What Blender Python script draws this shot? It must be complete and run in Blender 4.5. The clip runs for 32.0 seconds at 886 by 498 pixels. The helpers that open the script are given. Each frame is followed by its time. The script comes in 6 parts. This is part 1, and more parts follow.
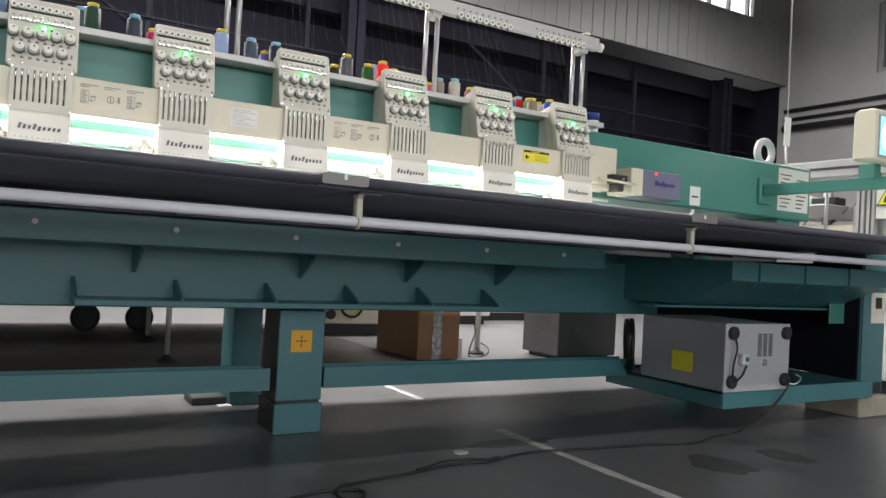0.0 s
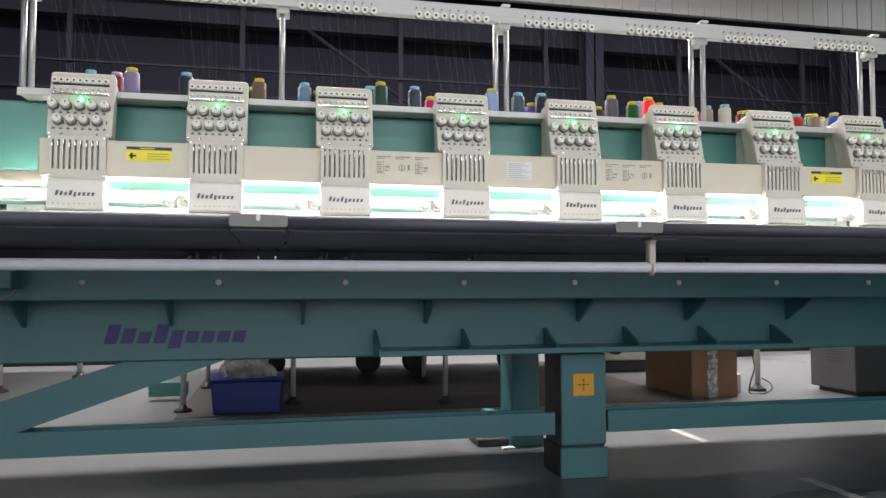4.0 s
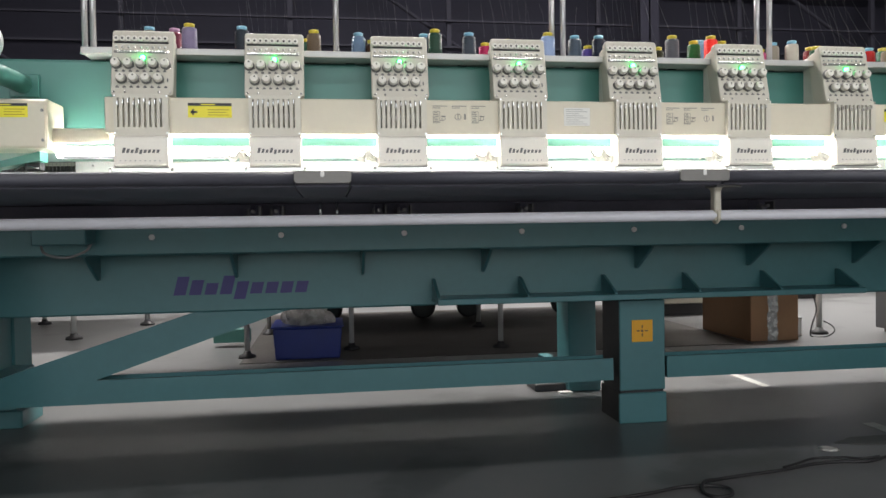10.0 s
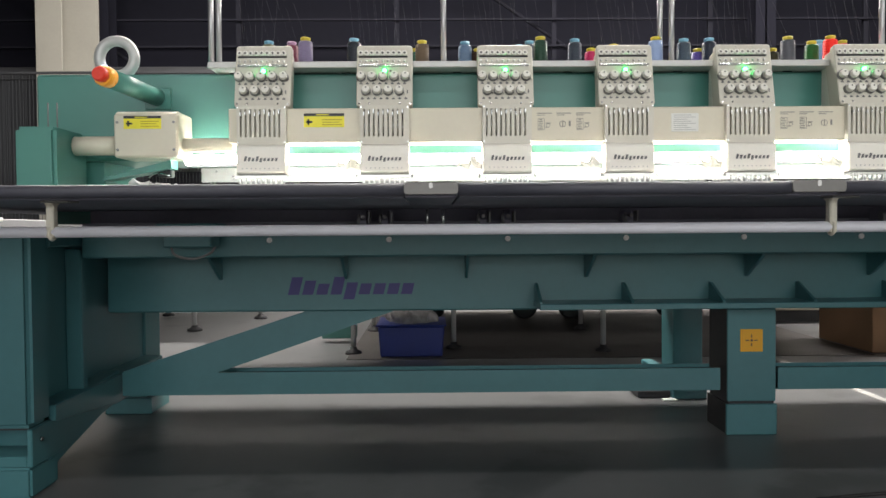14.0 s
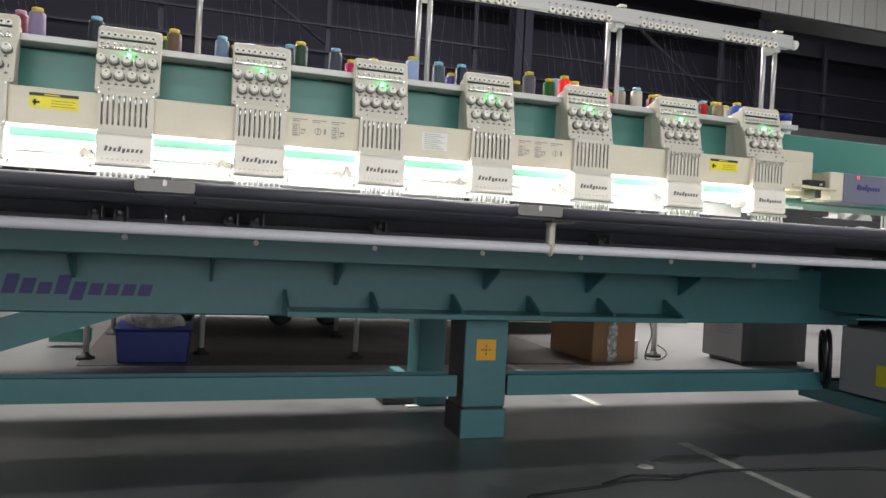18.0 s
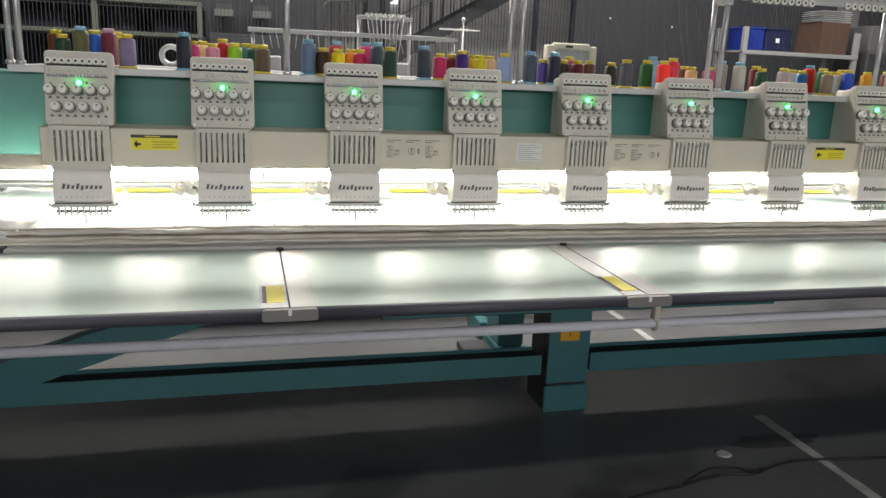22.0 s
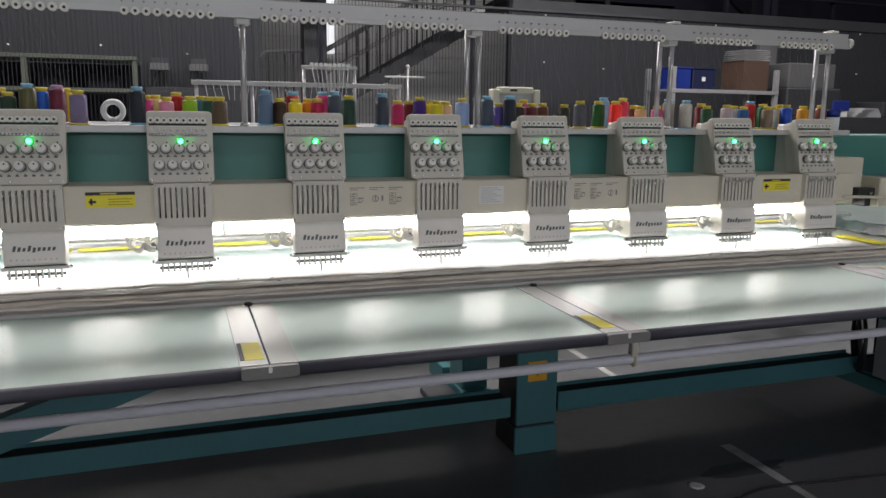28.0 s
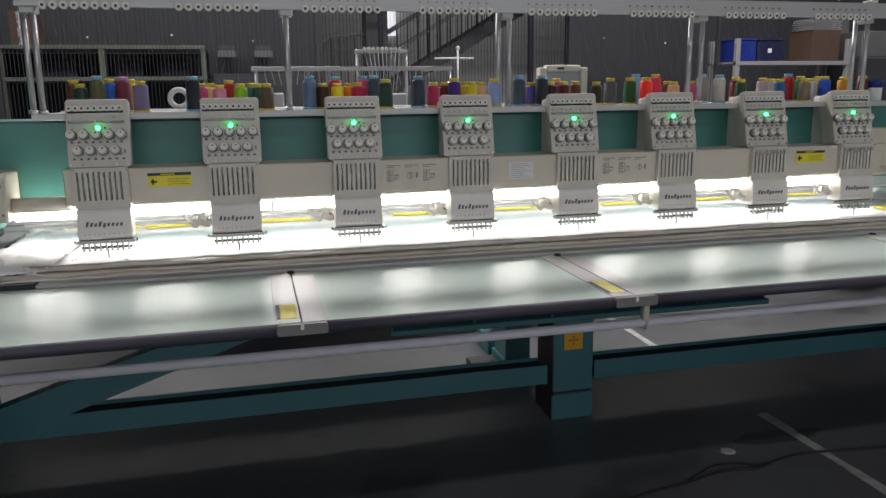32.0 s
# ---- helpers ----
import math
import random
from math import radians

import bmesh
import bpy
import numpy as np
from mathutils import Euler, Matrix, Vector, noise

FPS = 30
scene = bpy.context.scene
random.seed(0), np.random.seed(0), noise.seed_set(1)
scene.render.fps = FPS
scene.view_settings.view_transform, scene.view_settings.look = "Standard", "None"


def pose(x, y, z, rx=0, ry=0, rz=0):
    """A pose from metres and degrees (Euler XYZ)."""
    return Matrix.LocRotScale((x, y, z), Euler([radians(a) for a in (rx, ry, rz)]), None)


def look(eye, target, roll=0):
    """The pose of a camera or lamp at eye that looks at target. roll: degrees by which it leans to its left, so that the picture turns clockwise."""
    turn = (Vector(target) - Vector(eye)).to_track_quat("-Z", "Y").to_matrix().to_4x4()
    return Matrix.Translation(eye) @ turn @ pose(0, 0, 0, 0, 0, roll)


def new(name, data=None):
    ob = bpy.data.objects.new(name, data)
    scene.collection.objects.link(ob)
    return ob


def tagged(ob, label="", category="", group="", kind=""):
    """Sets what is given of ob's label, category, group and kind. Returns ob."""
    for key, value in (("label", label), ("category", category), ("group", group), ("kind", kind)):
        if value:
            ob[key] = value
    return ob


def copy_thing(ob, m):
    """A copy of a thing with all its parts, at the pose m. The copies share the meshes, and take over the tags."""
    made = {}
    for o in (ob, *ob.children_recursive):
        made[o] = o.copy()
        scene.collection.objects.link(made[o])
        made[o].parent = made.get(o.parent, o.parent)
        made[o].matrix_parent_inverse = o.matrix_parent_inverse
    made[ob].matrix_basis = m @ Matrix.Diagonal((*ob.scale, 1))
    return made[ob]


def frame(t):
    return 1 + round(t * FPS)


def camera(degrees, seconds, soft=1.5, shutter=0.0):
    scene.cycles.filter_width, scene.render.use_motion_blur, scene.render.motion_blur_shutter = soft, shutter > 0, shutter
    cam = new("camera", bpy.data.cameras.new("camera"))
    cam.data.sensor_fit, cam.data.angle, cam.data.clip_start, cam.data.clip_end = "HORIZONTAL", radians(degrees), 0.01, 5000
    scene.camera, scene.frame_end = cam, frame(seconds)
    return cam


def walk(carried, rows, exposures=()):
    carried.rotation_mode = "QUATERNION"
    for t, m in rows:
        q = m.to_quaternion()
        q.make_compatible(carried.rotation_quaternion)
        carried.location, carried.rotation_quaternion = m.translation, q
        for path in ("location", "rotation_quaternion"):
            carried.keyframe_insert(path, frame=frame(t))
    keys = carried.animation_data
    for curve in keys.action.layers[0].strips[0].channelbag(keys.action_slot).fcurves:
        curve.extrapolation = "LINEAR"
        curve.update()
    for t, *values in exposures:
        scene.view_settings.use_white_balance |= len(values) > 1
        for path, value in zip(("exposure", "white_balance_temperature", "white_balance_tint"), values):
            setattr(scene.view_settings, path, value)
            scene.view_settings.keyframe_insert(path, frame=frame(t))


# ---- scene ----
import colorsys

cam = camera(60.8, 32.0, soft=1.5)
PATH = [
    (0, (0.709, -2.509, 0.704), (1.73, -0.789, 0.734), 3.1),
    (0.5, (0.709, -2.506, 0.704), (1.732, -0.787, 0.754), 3.2),
    (1, (0.717, -2.509, 0.7), (1.751, -0.798, 0.765), 3.3),
    (1.5, (0.715, -2.511, 0.702), (1.76, -0.807, 0.775), 3.5),
    (2, (0.711, -2.514, 0.706), (1.749, -0.807, 0.784), 3.5),
    (2.5, (0.695, -2.515, 0.726), (1.653, -0.761, 0.801), 3.2),
    (3, (0.662, -2.506, 0.722), (1.471, -0.679, 0.81), 2.6),
    (3.5, (0.622, -2.492, 0.733), (1.187, -0.577, 0.838), 1.1),
    (5.5, (0.565, -2.46, 0.751), (0.857, -0.484, 0.838), -1.0),
    (6, (0.561, -2.464, 0.73), (0.698, -0.47, 0.792), -0.8),
    (6.5, (0.505, -2.453, 0.712), (0.451, -0.46, 0.563), 0.9),
    (7, (0.51, -2.456, 0.709), (0.526, -0.462, 0.564), 0.2),
    (7.1, (0.51, -2.45, 0.709), (0.576, -0.454, 0.607), -1.0),
    (7.5, (0.573, -2.469, 0.746), (0.791, -0.481, 0.745), -3.3),
    (8, (0.559, -2.462, 0.739), (0.854, -0.486, 0.843), -2.5),
    (8.5, (0.563, -2.46, 0.739), (0.87, -0.499, 0.981), -1.6),
    (9, (0.579, -2.473, 0.753), (0.885, -0.499, 0.854), -1.1),
    (9.5, (0.57, -2.484, 0.764), (0.862, -0.505, 0.757), -0.9),
    (10, (0.565, -2.483, 0.763), (0.86, -0.505, 0.713), -0.9),
    (10.5, (0.565, -2.488, 0.764), (0.861, -0.512, 0.695), -0.9),
    (11, (0.563, -2.493, 0.766), (0.823, -0.511, 0.697), -1.1),
    (11.5, (0.555, -2.491, 0.774), (0.644, -0.494, 0.707), -1.9),
    (12, (0.549, -2.506, 0.772), (0.472, -0.508, 0.716), -2.5),
    (12.5, (0.547, -2.513, 0.761), (0.438, -0.517, 0.711), -2.3),
    (13, (0.541, -2.516, 0.763), (0.441, -0.519, 0.708), -1.8),
    (13.5, (0.549, -2.524, 0.778), (0.496, -0.525, 0.714), -1.1),
    (14, (0.554, -2.529, 0.79), (0.582, -0.53, 0.736), -0.4),
    (14.5, (0.585, -2.53, 0.808), (0.828, -0.545, 0.783), 1.0),
    (15, (0.609, -2.519, 0.787), (1.07, -0.573, 0.774), 1.9),
    (15.5, (0.618, -2.521, 0.773), (1.186, -0.604, 0.72), 2.8),
    (17.5, (0.628, -2.549, 0.791), (1.319, -0.672, 0.746), 3.2),
    (18, (0.611, -2.541, 0.796), (1.24, -0.643, 0.772), 2.9),
    (18.5, (0.594, -2.535, 0.794), (1.099, -0.6, 0.81), 2.3),
    (19, (0.574, -2.506, 0.823), (0.965, -0.545, 0.826), 1.8),
    (19.5, (0.57, -2.444, 0.89), (0.907, -0.475, 0.78), 1.4),
    (20, (0.571, -2.373, 0.984), (0.885, -0.421, 0.684), 1.8),
    (20.5, (0.579, -2.379, 1.144), (0.81, -0.436, 0.731), 1.5),
    (21, (0.527, -2.417, 1.285), (0.739, -0.508, 0.726), 1.6),
    (21.5, (0.449, -2.467, 1.371), (0.824, -0.591, 0.788), 2.1),
    (22, (0.471, -2.443, 1.4), (0.967, -0.563, 0.934), 2.5),
    (22.5, (0.571, -2.36, 1.413), (1.017, -0.443, 1.057), 2.0),
    (23, (0.627, -2.329, 1.405), (0.944, -0.384, 1.064), 1.0),
    (23.5, (0.585, -2.331, 1.4), (0.972, -0.401, 1.044), 0.8),
    (24, (0.467, -2.357, 1.392), (1.042, -0.481, 1.006), 1.1),
    (24.5, (0.4, -2.384, 1.387), (1.024, -0.527, 0.984), 0.9),
    (25, (0.394, -2.39, 1.388), (1.043, -0.544, 0.978), 0.8),
    (25.5, (0.394, -2.4, 1.394), (1.053, -0.557, 0.987), 0.9),
    (27.5, (0.391, -2.389, 1.397), (1.033, -0.527, 1.046), 0.8),
    (28, (0.397, -2.4, 1.398), (1.044, -0.54, 1.05), 0.7),
    (28.5, (0.4, -2.412, 1.399), (1.067, -0.559, 1.049), 0.7),
    (29, (0.401, -2.422, 1.401), (1.11, -0.584, 1.058), 0.7),
    (29.5, (0.399, -2.412, 1.398), (1.13, -0.58, 1.064), 0.6),
    (30, (0.406, -2.399, 1.4), (1.155, -0.574, 1.067), 0.5),
    (30.5, (0.409, -2.392, 1.397), (1.169, -0.573, 1.059), 0.3),
    (31, (0.399, -2.401, 1.397), (1.147, -0.58, 1.04), 0.1),
    (31.5, (0.409, -2.476, 1.407), (1.051, -0.622, 1.017), -0.3),
    (32, (0.466, -2.588, 1.401), (0.938, -0.686, 1.002), -0.7),
]
walk(cam, [(t, look(eye, target, roll)) for t, eye, target, roll in PATH],
     exposures=((0, 0.53, 6700, 11.5), (3, 0.55, 6550, 13), (6, 0.41, 6500, 13), (7, 0.59, 6600, 13), (8, 0.60, 6650, 11.5), (9, 0.43, 6700, 11), (11, 0.50, 6650, 11), (12, 0.46, 6600, 12), (13, 0.45, 6700, 10), (15, 0.47, 6850, 11), (17, 0.52, 6750, 11), (18, 0.52, 6750, 11), (19, 0.45, 6650, 12.5), (20, 0.43, 6700, 12), (21.5, -0.04, 6800, 11), (23, -0.31, 6550, 12), (25, -0.54, 6500, 14), (28, -0.73, 6450, 15), (30, -0.81, 6400, 15), (32, -0.83, 6400, 15)))

# ---- light ----
world = bpy.data.worlds.new("world")
scene.world = world
world.use_nodes = True
wn = world.node_tree
sky = wn.nodes.new("ShaderNodeTexSky")
sky.sky_type = "NISHITA"
sky.sun_disc = False
sky.sun_elevation = radians(35)
sky.sun_rotation = radians(40)
wn.links.new(sky.outputs[0], wn.nodes["Background"].inputs[0])
wn.nodes["Background"].inputs[1].default_value = 0.08


def area(name, loc, sx, sy, power, colour, rot=(0, 0, 0)):
    la = bpy.data.lights.new(name, "AREA")
    la.shape, la.size, la.size_y, la.energy, la.color = "RECTANGLE", sx, sy, power, colour
    ob = new(name, la)
    ob.location, ob.rotation_euler = loc, [radians(a) for a in rot]
    return ob


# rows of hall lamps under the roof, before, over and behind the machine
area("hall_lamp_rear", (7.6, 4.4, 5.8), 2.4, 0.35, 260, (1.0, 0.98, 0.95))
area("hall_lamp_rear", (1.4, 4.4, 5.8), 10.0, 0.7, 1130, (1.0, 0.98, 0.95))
area("hall_lamp_back", (2.0, 7.0, 5.25), 11.0, 0.2, 125, (1.0, 0.98, 0.95))
area("hall_lamp_over", (1.5, -1.9, 6.4), 10.0, 0.8, 25, (1.0, 0.97, 0.93))
area("hall_lamp_front", (3.0, -5.9, 6.4), 10.0, 0.25, 225, (1.0, 0.97, 0.96))
area("hall_lamp_far", (12.0, 3.0, 6.4), 1.0, 8.0, 225, (0.97, 0.98, 1.0))
area("stair_lamp", (4.6, 12.2, 4.85), 4.0, 0.4, 55, (1.0, 0.98, 0.94))
# daylight of the wide window in the front wall
area("window_daylight", (1.0, -8.9, 2.5), 11.0, 3.0, 225, (0.96, 0.98, 1.0), (90, 0, 0))


# ---- materials ----
def mat(name, colour, rough=0.5, metal=0.0, vary=0.12, scale=6.0, bump=0.0, bscale=200.0, spec=0.5, worn=0.0, coat=0.0, rv=1.0):
    m = bpy.data.materials.new(name)
    m.use_nodes = True
    nt = m.node_tree
    b = nt.nodes["Principled BSDF"]
    b.inputs["Metallic"].default_value = metal
    b.inputs["Specular IOR Level"].default_value = spec
    b.inputs["Coat Weight"].default_value = coat
    tc = nt.nodes.new("ShaderNodeTexCoord")
    n1 = nt.nodes.new("ShaderNodeTexNoise")
    n1.inputs["Scale"].default_value, n1.inputs["Detail"].default_value = scale, 6
    n2 = nt.nodes.new("ShaderNodeTexNoise")
    n2.inputs["Scale"].default_value, n2.inputs["Detail"].default_value = scale * 14, 3
    geo = nt.nodes.new("ShaderNodeNewGeometry")
    for n in (n1, n2):
        nt.links.new(geo.outputs["Position"], n.inputs["Vector"])
    add = nt.nodes.new("ShaderNodeMath")
    add.operation = "MULTIPLY_ADD"
    add.inputs[1].default_value = 0.4
    nt.links.new(n2.outputs["Fac"], add.inputs[0])
    nt.links.new(n1.outputs["Fac"], add.inputs[2])
    ramp = nt.nodes.new("ShaderNodeMapRange")
    ramp.inputs["From Min"].default_value, ramp.inputs["From Max"].default_value = 0.4, 1.0
    ramp.inputs["To Min"].default_value, ramp.inputs["To Max"].default_value = 1 - vary, 1 + vary
    nt.links.new(add.outputs[0], ramp.inputs["Value"])
    mul = nt.nodes.new("ShaderNodeVectorMath")
    mul.operation = "SCALE"
    mul.inputs[0].default_value = colour
    nt.links.new(ramp.outputs[0], mul.inputs["Scale"])
    nt.links.new(mul.outputs[0], b.inputs["Base Color"])
    rr = nt.nodes.new("ShaderNodeMapRange")
    rr.inputs["From Min"].default_value, rr.inputs["From Max"].default_value = 0.3, 1.1
    rr.inputs["To Min"].default_value, rr.inputs["To Max"].default_value = max(rough - 0.1 * rv, 0.03), min(rough + 0.12 * rv, 1)
    nt.links.new(add.outputs[0], rr.inputs["Value"])
    nt.links.new(rr.outputs[0], b.inputs["Roughness"])
    if bump:
        n3 = nt.nodes.new("ShaderNodeTexNoise")
        n3.inputs["Scale"].default_value, n3.inputs["Detail"].default_value = bscale, 3
        nt.links.new(geo.outputs["Position"], n3.inputs["Vector"])
        bp = nt.nodes.new("ShaderNodeBump")
        bp.inputs["Strength"].default_value, bp.inputs["Distance"].default_value = bump, 0.002
        nt.links.new(n3.outputs["Fac"], bp.inputs["Height"])
        nt.links.new(bp.outputs[0], b.inputs["Normal"])
    return m


def glow(name, colour, strength):
    m = bpy.data.materials.new(name)
    m.use_nodes = True
    b = m.node_tree.nodes["Principled BSDF"]
    b.inputs["Base Color"].default_value = (*colour, 1)
    b.inputs["Emission Color"].default_value = (*colour, 1)
    b.inputs["Emission Strength"].default_value = strength
    return m


M = {
    # One enamel in two tints: cool light on the stand is put into this one.
    "teal": mat("teal_enamel", (0.056, 0.180, 0.196), 0.36, vary=0.1, scale=3, bump=0.12, bscale=350, coat=0.1),
    "teal_light": mat("teal_enamel_beam", (0.065, 0.225, 0.195), 0.34, vary=0.05, scale=2, bump=0.08, bscale=350, rv=0.25),
    "cream": mat("cream_enamel", (0.64, 0.595, 0.49), 0.42, vary=0.05, scale=5, bump=0.06),
    "white": mat("white_plastic", (0.8, 0.775, 0.72), 0.42, vary=0.05, scale=8, bump=0.05),
    "grey_plastic": mat("pale_grey_plastic", (0.62, 0.59, 0.52), 0.42, vary=0.06, scale=10),
    "alu": mat("brushed_aluminium", (0.62, 0.62, 0.61), 0.32, metal=0.9, vary=0.08, scale=12),
    "alu_paint": mat("aluminium_lacquer", (0.54, 0.54, 0.535), 0.4, metal=0.2, vary=0.06, scale=9),
    "steel": mat("bright_steel", (0.7, 0.7, 0.7), 0.22, metal=1.0, vary=0.06, scale=20),
    "dark": mat("black_rubber", (0.022, 0.022, 0.025), 0.55, vary=0.25, scale=12),
    # Near-black that stands in for shade in slots, holes and hollow parts.
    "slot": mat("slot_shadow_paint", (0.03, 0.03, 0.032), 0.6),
    "bumper": mat("grey_rubber", (0.062, 0.063, 0.08), 0.5, vary=0.15, scale=10),
    # Both greys raised: lens haze below the table is put into their colour.
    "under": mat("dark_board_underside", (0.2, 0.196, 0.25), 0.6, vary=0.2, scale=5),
    "inner": mat("hazed_inner_board", (0.2, 0.195, 0.24), 0.65, vary=0.2, scale=6),
    "mint": mat("mint_laminate", (0.43, 0.545, 0.485), 0.44, vary=0.04, scale=2, rv=0.15, coat=0.5),
    "fabric": mat("white_fabric", (0.82, 0.82, 0.82), 0.85, vary=0.05, scale=14, bump=0.5, bscale=600),
    "beige": mat("beige_batten", (0.72, 0.67, 0.58), 0.6, vary=0.2, scale=15),
    "old_film": mat("yellowed_film", (0.5, 0.45, 0.37), 0.5, vary=0.3, scale=18),
    "grime": mat("brown_grime", (0.22, 0.18, 0.14), 0.7, vary=0.4, scale=22),
    "yellow": mat("yellow_label", (0.8, 0.71, 0.04), 0.45, vary=0.05),
    "orange": mat("orange_label", (0.82, 0.4, 0.02), 0.45, vary=0.05),
    "ink": mat("dark_ink", (0.03, 0.03, 0.04), 0.5),
    "markink": mat("print_ink", (0.12, 0.12, 0.125), 0.5),
    "comb": mat("dull_steel", (0.25, 0.25, 0.255), 0.42, metal=0.5, vary=0.15, scale=30),
    "disc": mat("dark_disc_steel", (0.24, 0.24, 0.24), 0.3, metal=0.7, vary=0.15, scale=30),
    "halo_green": mat("green_lamp_halo", (0.1, 0.34, 0.14), 0.35),
    "screen_dark": glow("screen_text", (0.1, 0.25, 0.4), 0.6),
    "greyink": mat("grey_ink", (0.22, 0.215, 0.2), 0.5),
    "navy": mat("navy_ink", (0.035, 0.03, 0.17), 0.45),
    "purple": mat("violet_plate", (0.16, 0.165, 0.24), 0.4, vary=0.08),
    "paper": mat("white_paper", (0.75, 0.75, 0.73), 0.6, vary=0.04),
    "red": mat("red_plastic", (0.7, 0.04, 0.02), 0.35),
    "amber": mat("amber_plastic", (0.9, 0.38, 0.04), 0.3),
    "cabinet": mat("silver_grey_sheet", (0.36, 0.36, 0.37), 0.4, metal=0.25, vary=0.06, scale=5),
    "cab_face": mat("bright_sheet", (0.6, 0.6, 0.6), 0.35, metal=0.35, vary=0.05, scale=5),
    "concrete": mat("concrete_block", (0.34, 0.31, 0.25), 0.85, vary=0.25, scale=9, bump=0.5, bscale=90),
    "carton_dark": mat("dark_corrugated_card", (0.075, 0.042, 0.027), 0.75, vary=0.12, scale=6),
    "navy_plastic": mat("navy_plastic", (0.01, 0.014, 0.05), 0.45, vary=0.1),
    "case_grey": mat("dark_grey_case", (0.1, 0.1, 0.1), 0.55, vary=0.1, scale=4),
    "carton": mat("corrugated_card", (0.34, 0.19, 0.105), 0.75, vary=0.1, scale=6),
    "tape": mat("silver_tape", (0.6, 0.6, 0.6), 0.25, metal=0.5, vary=0.3, scale=30),
    "blue": mat("blue_plastic", (0.007, 0.024, 0.2), 0.45, vary=0.1),
    "bag": mat("clear_bag", (0.3, 0.29, 0.29), 0.25, vary=0.3, scale=25),
    "wall_dark": mat("dark_profiled_sheet", (0.036, 0.038, 0.043), 0.6, vary=0.12, scale=1.2, spec=0.2),
    "wall_black": mat("near_black_paint", (0.017, 0.017, 0.024), 0.8, vary=0.3, scale=1.0, spec=0.1),
    "wall_white": mat("white_sandwich_panel", (0.225, 0.225, 0.22), 0.5, vary=0.05, scale=0.8),
    "wall_grey": mat("grey_plaster", (0.35, 0.35, 0.345), 0.8, vary=0.08, scale=1.5),
    "brick": mat("painted_brick", (0.5, 0.5, 0.49), 0.75, vary=0.08, scale=2),
    "screen_rib": mat("grey_rib_plastic", (0.039, 0.041, 0.045), 0.6, vary=0.15, scale=4, spec=0.2),
    "iron": mat("dark_iron", (0.035, 0.036, 0.04), 0.5, vary=0.2, scale=5),
    "green_frame": mat("olive_shelf_steel", (0.1, 0.115, 0.09), 0.5, vary=0.1),
    "shelf_grey": mat("grey_shelf_steel", (0.25, 0.25, 0.25), 0.5, vary=0.1),
    "column": mat("cream_column_paint", (0.3, 0.285, 0.25), 0.55, vary=0.08, scale=2),
    "led": glow("green_led", (0.02, 1.0, 0.16), 26.0),
    "redled": glow("red_led", (1.0, 0.03, 0.03), 2.0),
    "tube": glow("led_tube", (1.0, 0.975, 0.92), 37.0),
    "daylight": glow("daylight_backdrop", (0.95, 0.98, 1.0), 1.6),
    "screen": glow("screen_glow", (0.25, 0.62, 0.75), 0.8),
    "screen_green": glow("screen_green", (0.25, 0.7, 0.3), 0.8),
    "lcd": mat("dark_lcd", (0.05, 0.06, 0.07), 0.15),
    "post": mat("bright_tube", (0.5, 0.5, 0.51), 0.34, metal=0.7, vary=0.04, scale=3, rv=0.15),
    "thread": mat("pale_thread", (0.2, 0.2, 0.2), 0.7),
    "pipe": mat("white_sleeve", (0.8, 0.79, 0.84), 0.5, vary=0.06, scale=20, bump=0.1),
    "cable": mat("black_cable", (0.015, 0.015, 0.016), 0.45),
    # Near-black: shade of the stand's inside and the rear bay put into colour.
    "slate": mat("dark_shade_sheet", (0.0125, 0.0125, 0.019), 0.8, vary=0.2, scale=0.7, spec=0.08),
    "profile_grey": mat("grey_anodised_profile", (0.47, 0.455, 0.43), 0.6, metal=0.0, vary=0.12, scale=9),
    "dim_white": mat("greyed_white_enamel", (0.42, 0.42, 0.42), 0.5, vary=0.1, scale=6),
    "plate_alu": mat("seam_plate_metal", (0.4, 0.4, 0.39), 0.38, metal=0.8, vary=0.08, scale=14),
    "dull_cabinet": mat("dark_grey_sheet", (0.05, 0.05, 0.055), 0.5, vary=0.1, scale=4),
    # Brown for the shade painted on the floor below the rear table.
    "mat": mat("brown_shade_sheet", (0.05, 0.043, 0.04), 0.55, vary=0.3, scale=3),
    "lip": mat("dull_lip_metal", (0.2, 0.195, 0.185), 0.5, metal=0.2, vary=0.1, scale=12),
    "stain": mat("damp_floor_stain", (0.062, 0.061, 0.06), 0.4, vary=0.25, scale=9),
    "faintink": mat("faint_grey_ink", (0.42, 0.42, 0.42), 0.5),
    "shade_green": mat("dark_green_shade", (0.1, 0.14, 0.12), 0.45, vary=0.15, scale=4),
    "label_ink": mat("ochre_ink", (0.42, 0.33, 0.02), 0.5),
    "tan": mat("tan_control_strip", (0.22, 0.19, 0.16), 0.5, vary=0.12, scale=8),
    "line": mat("floor_line_paint", (0.42, 0.42, 0.4), 0.6, vary=0.4, scale=12),
}


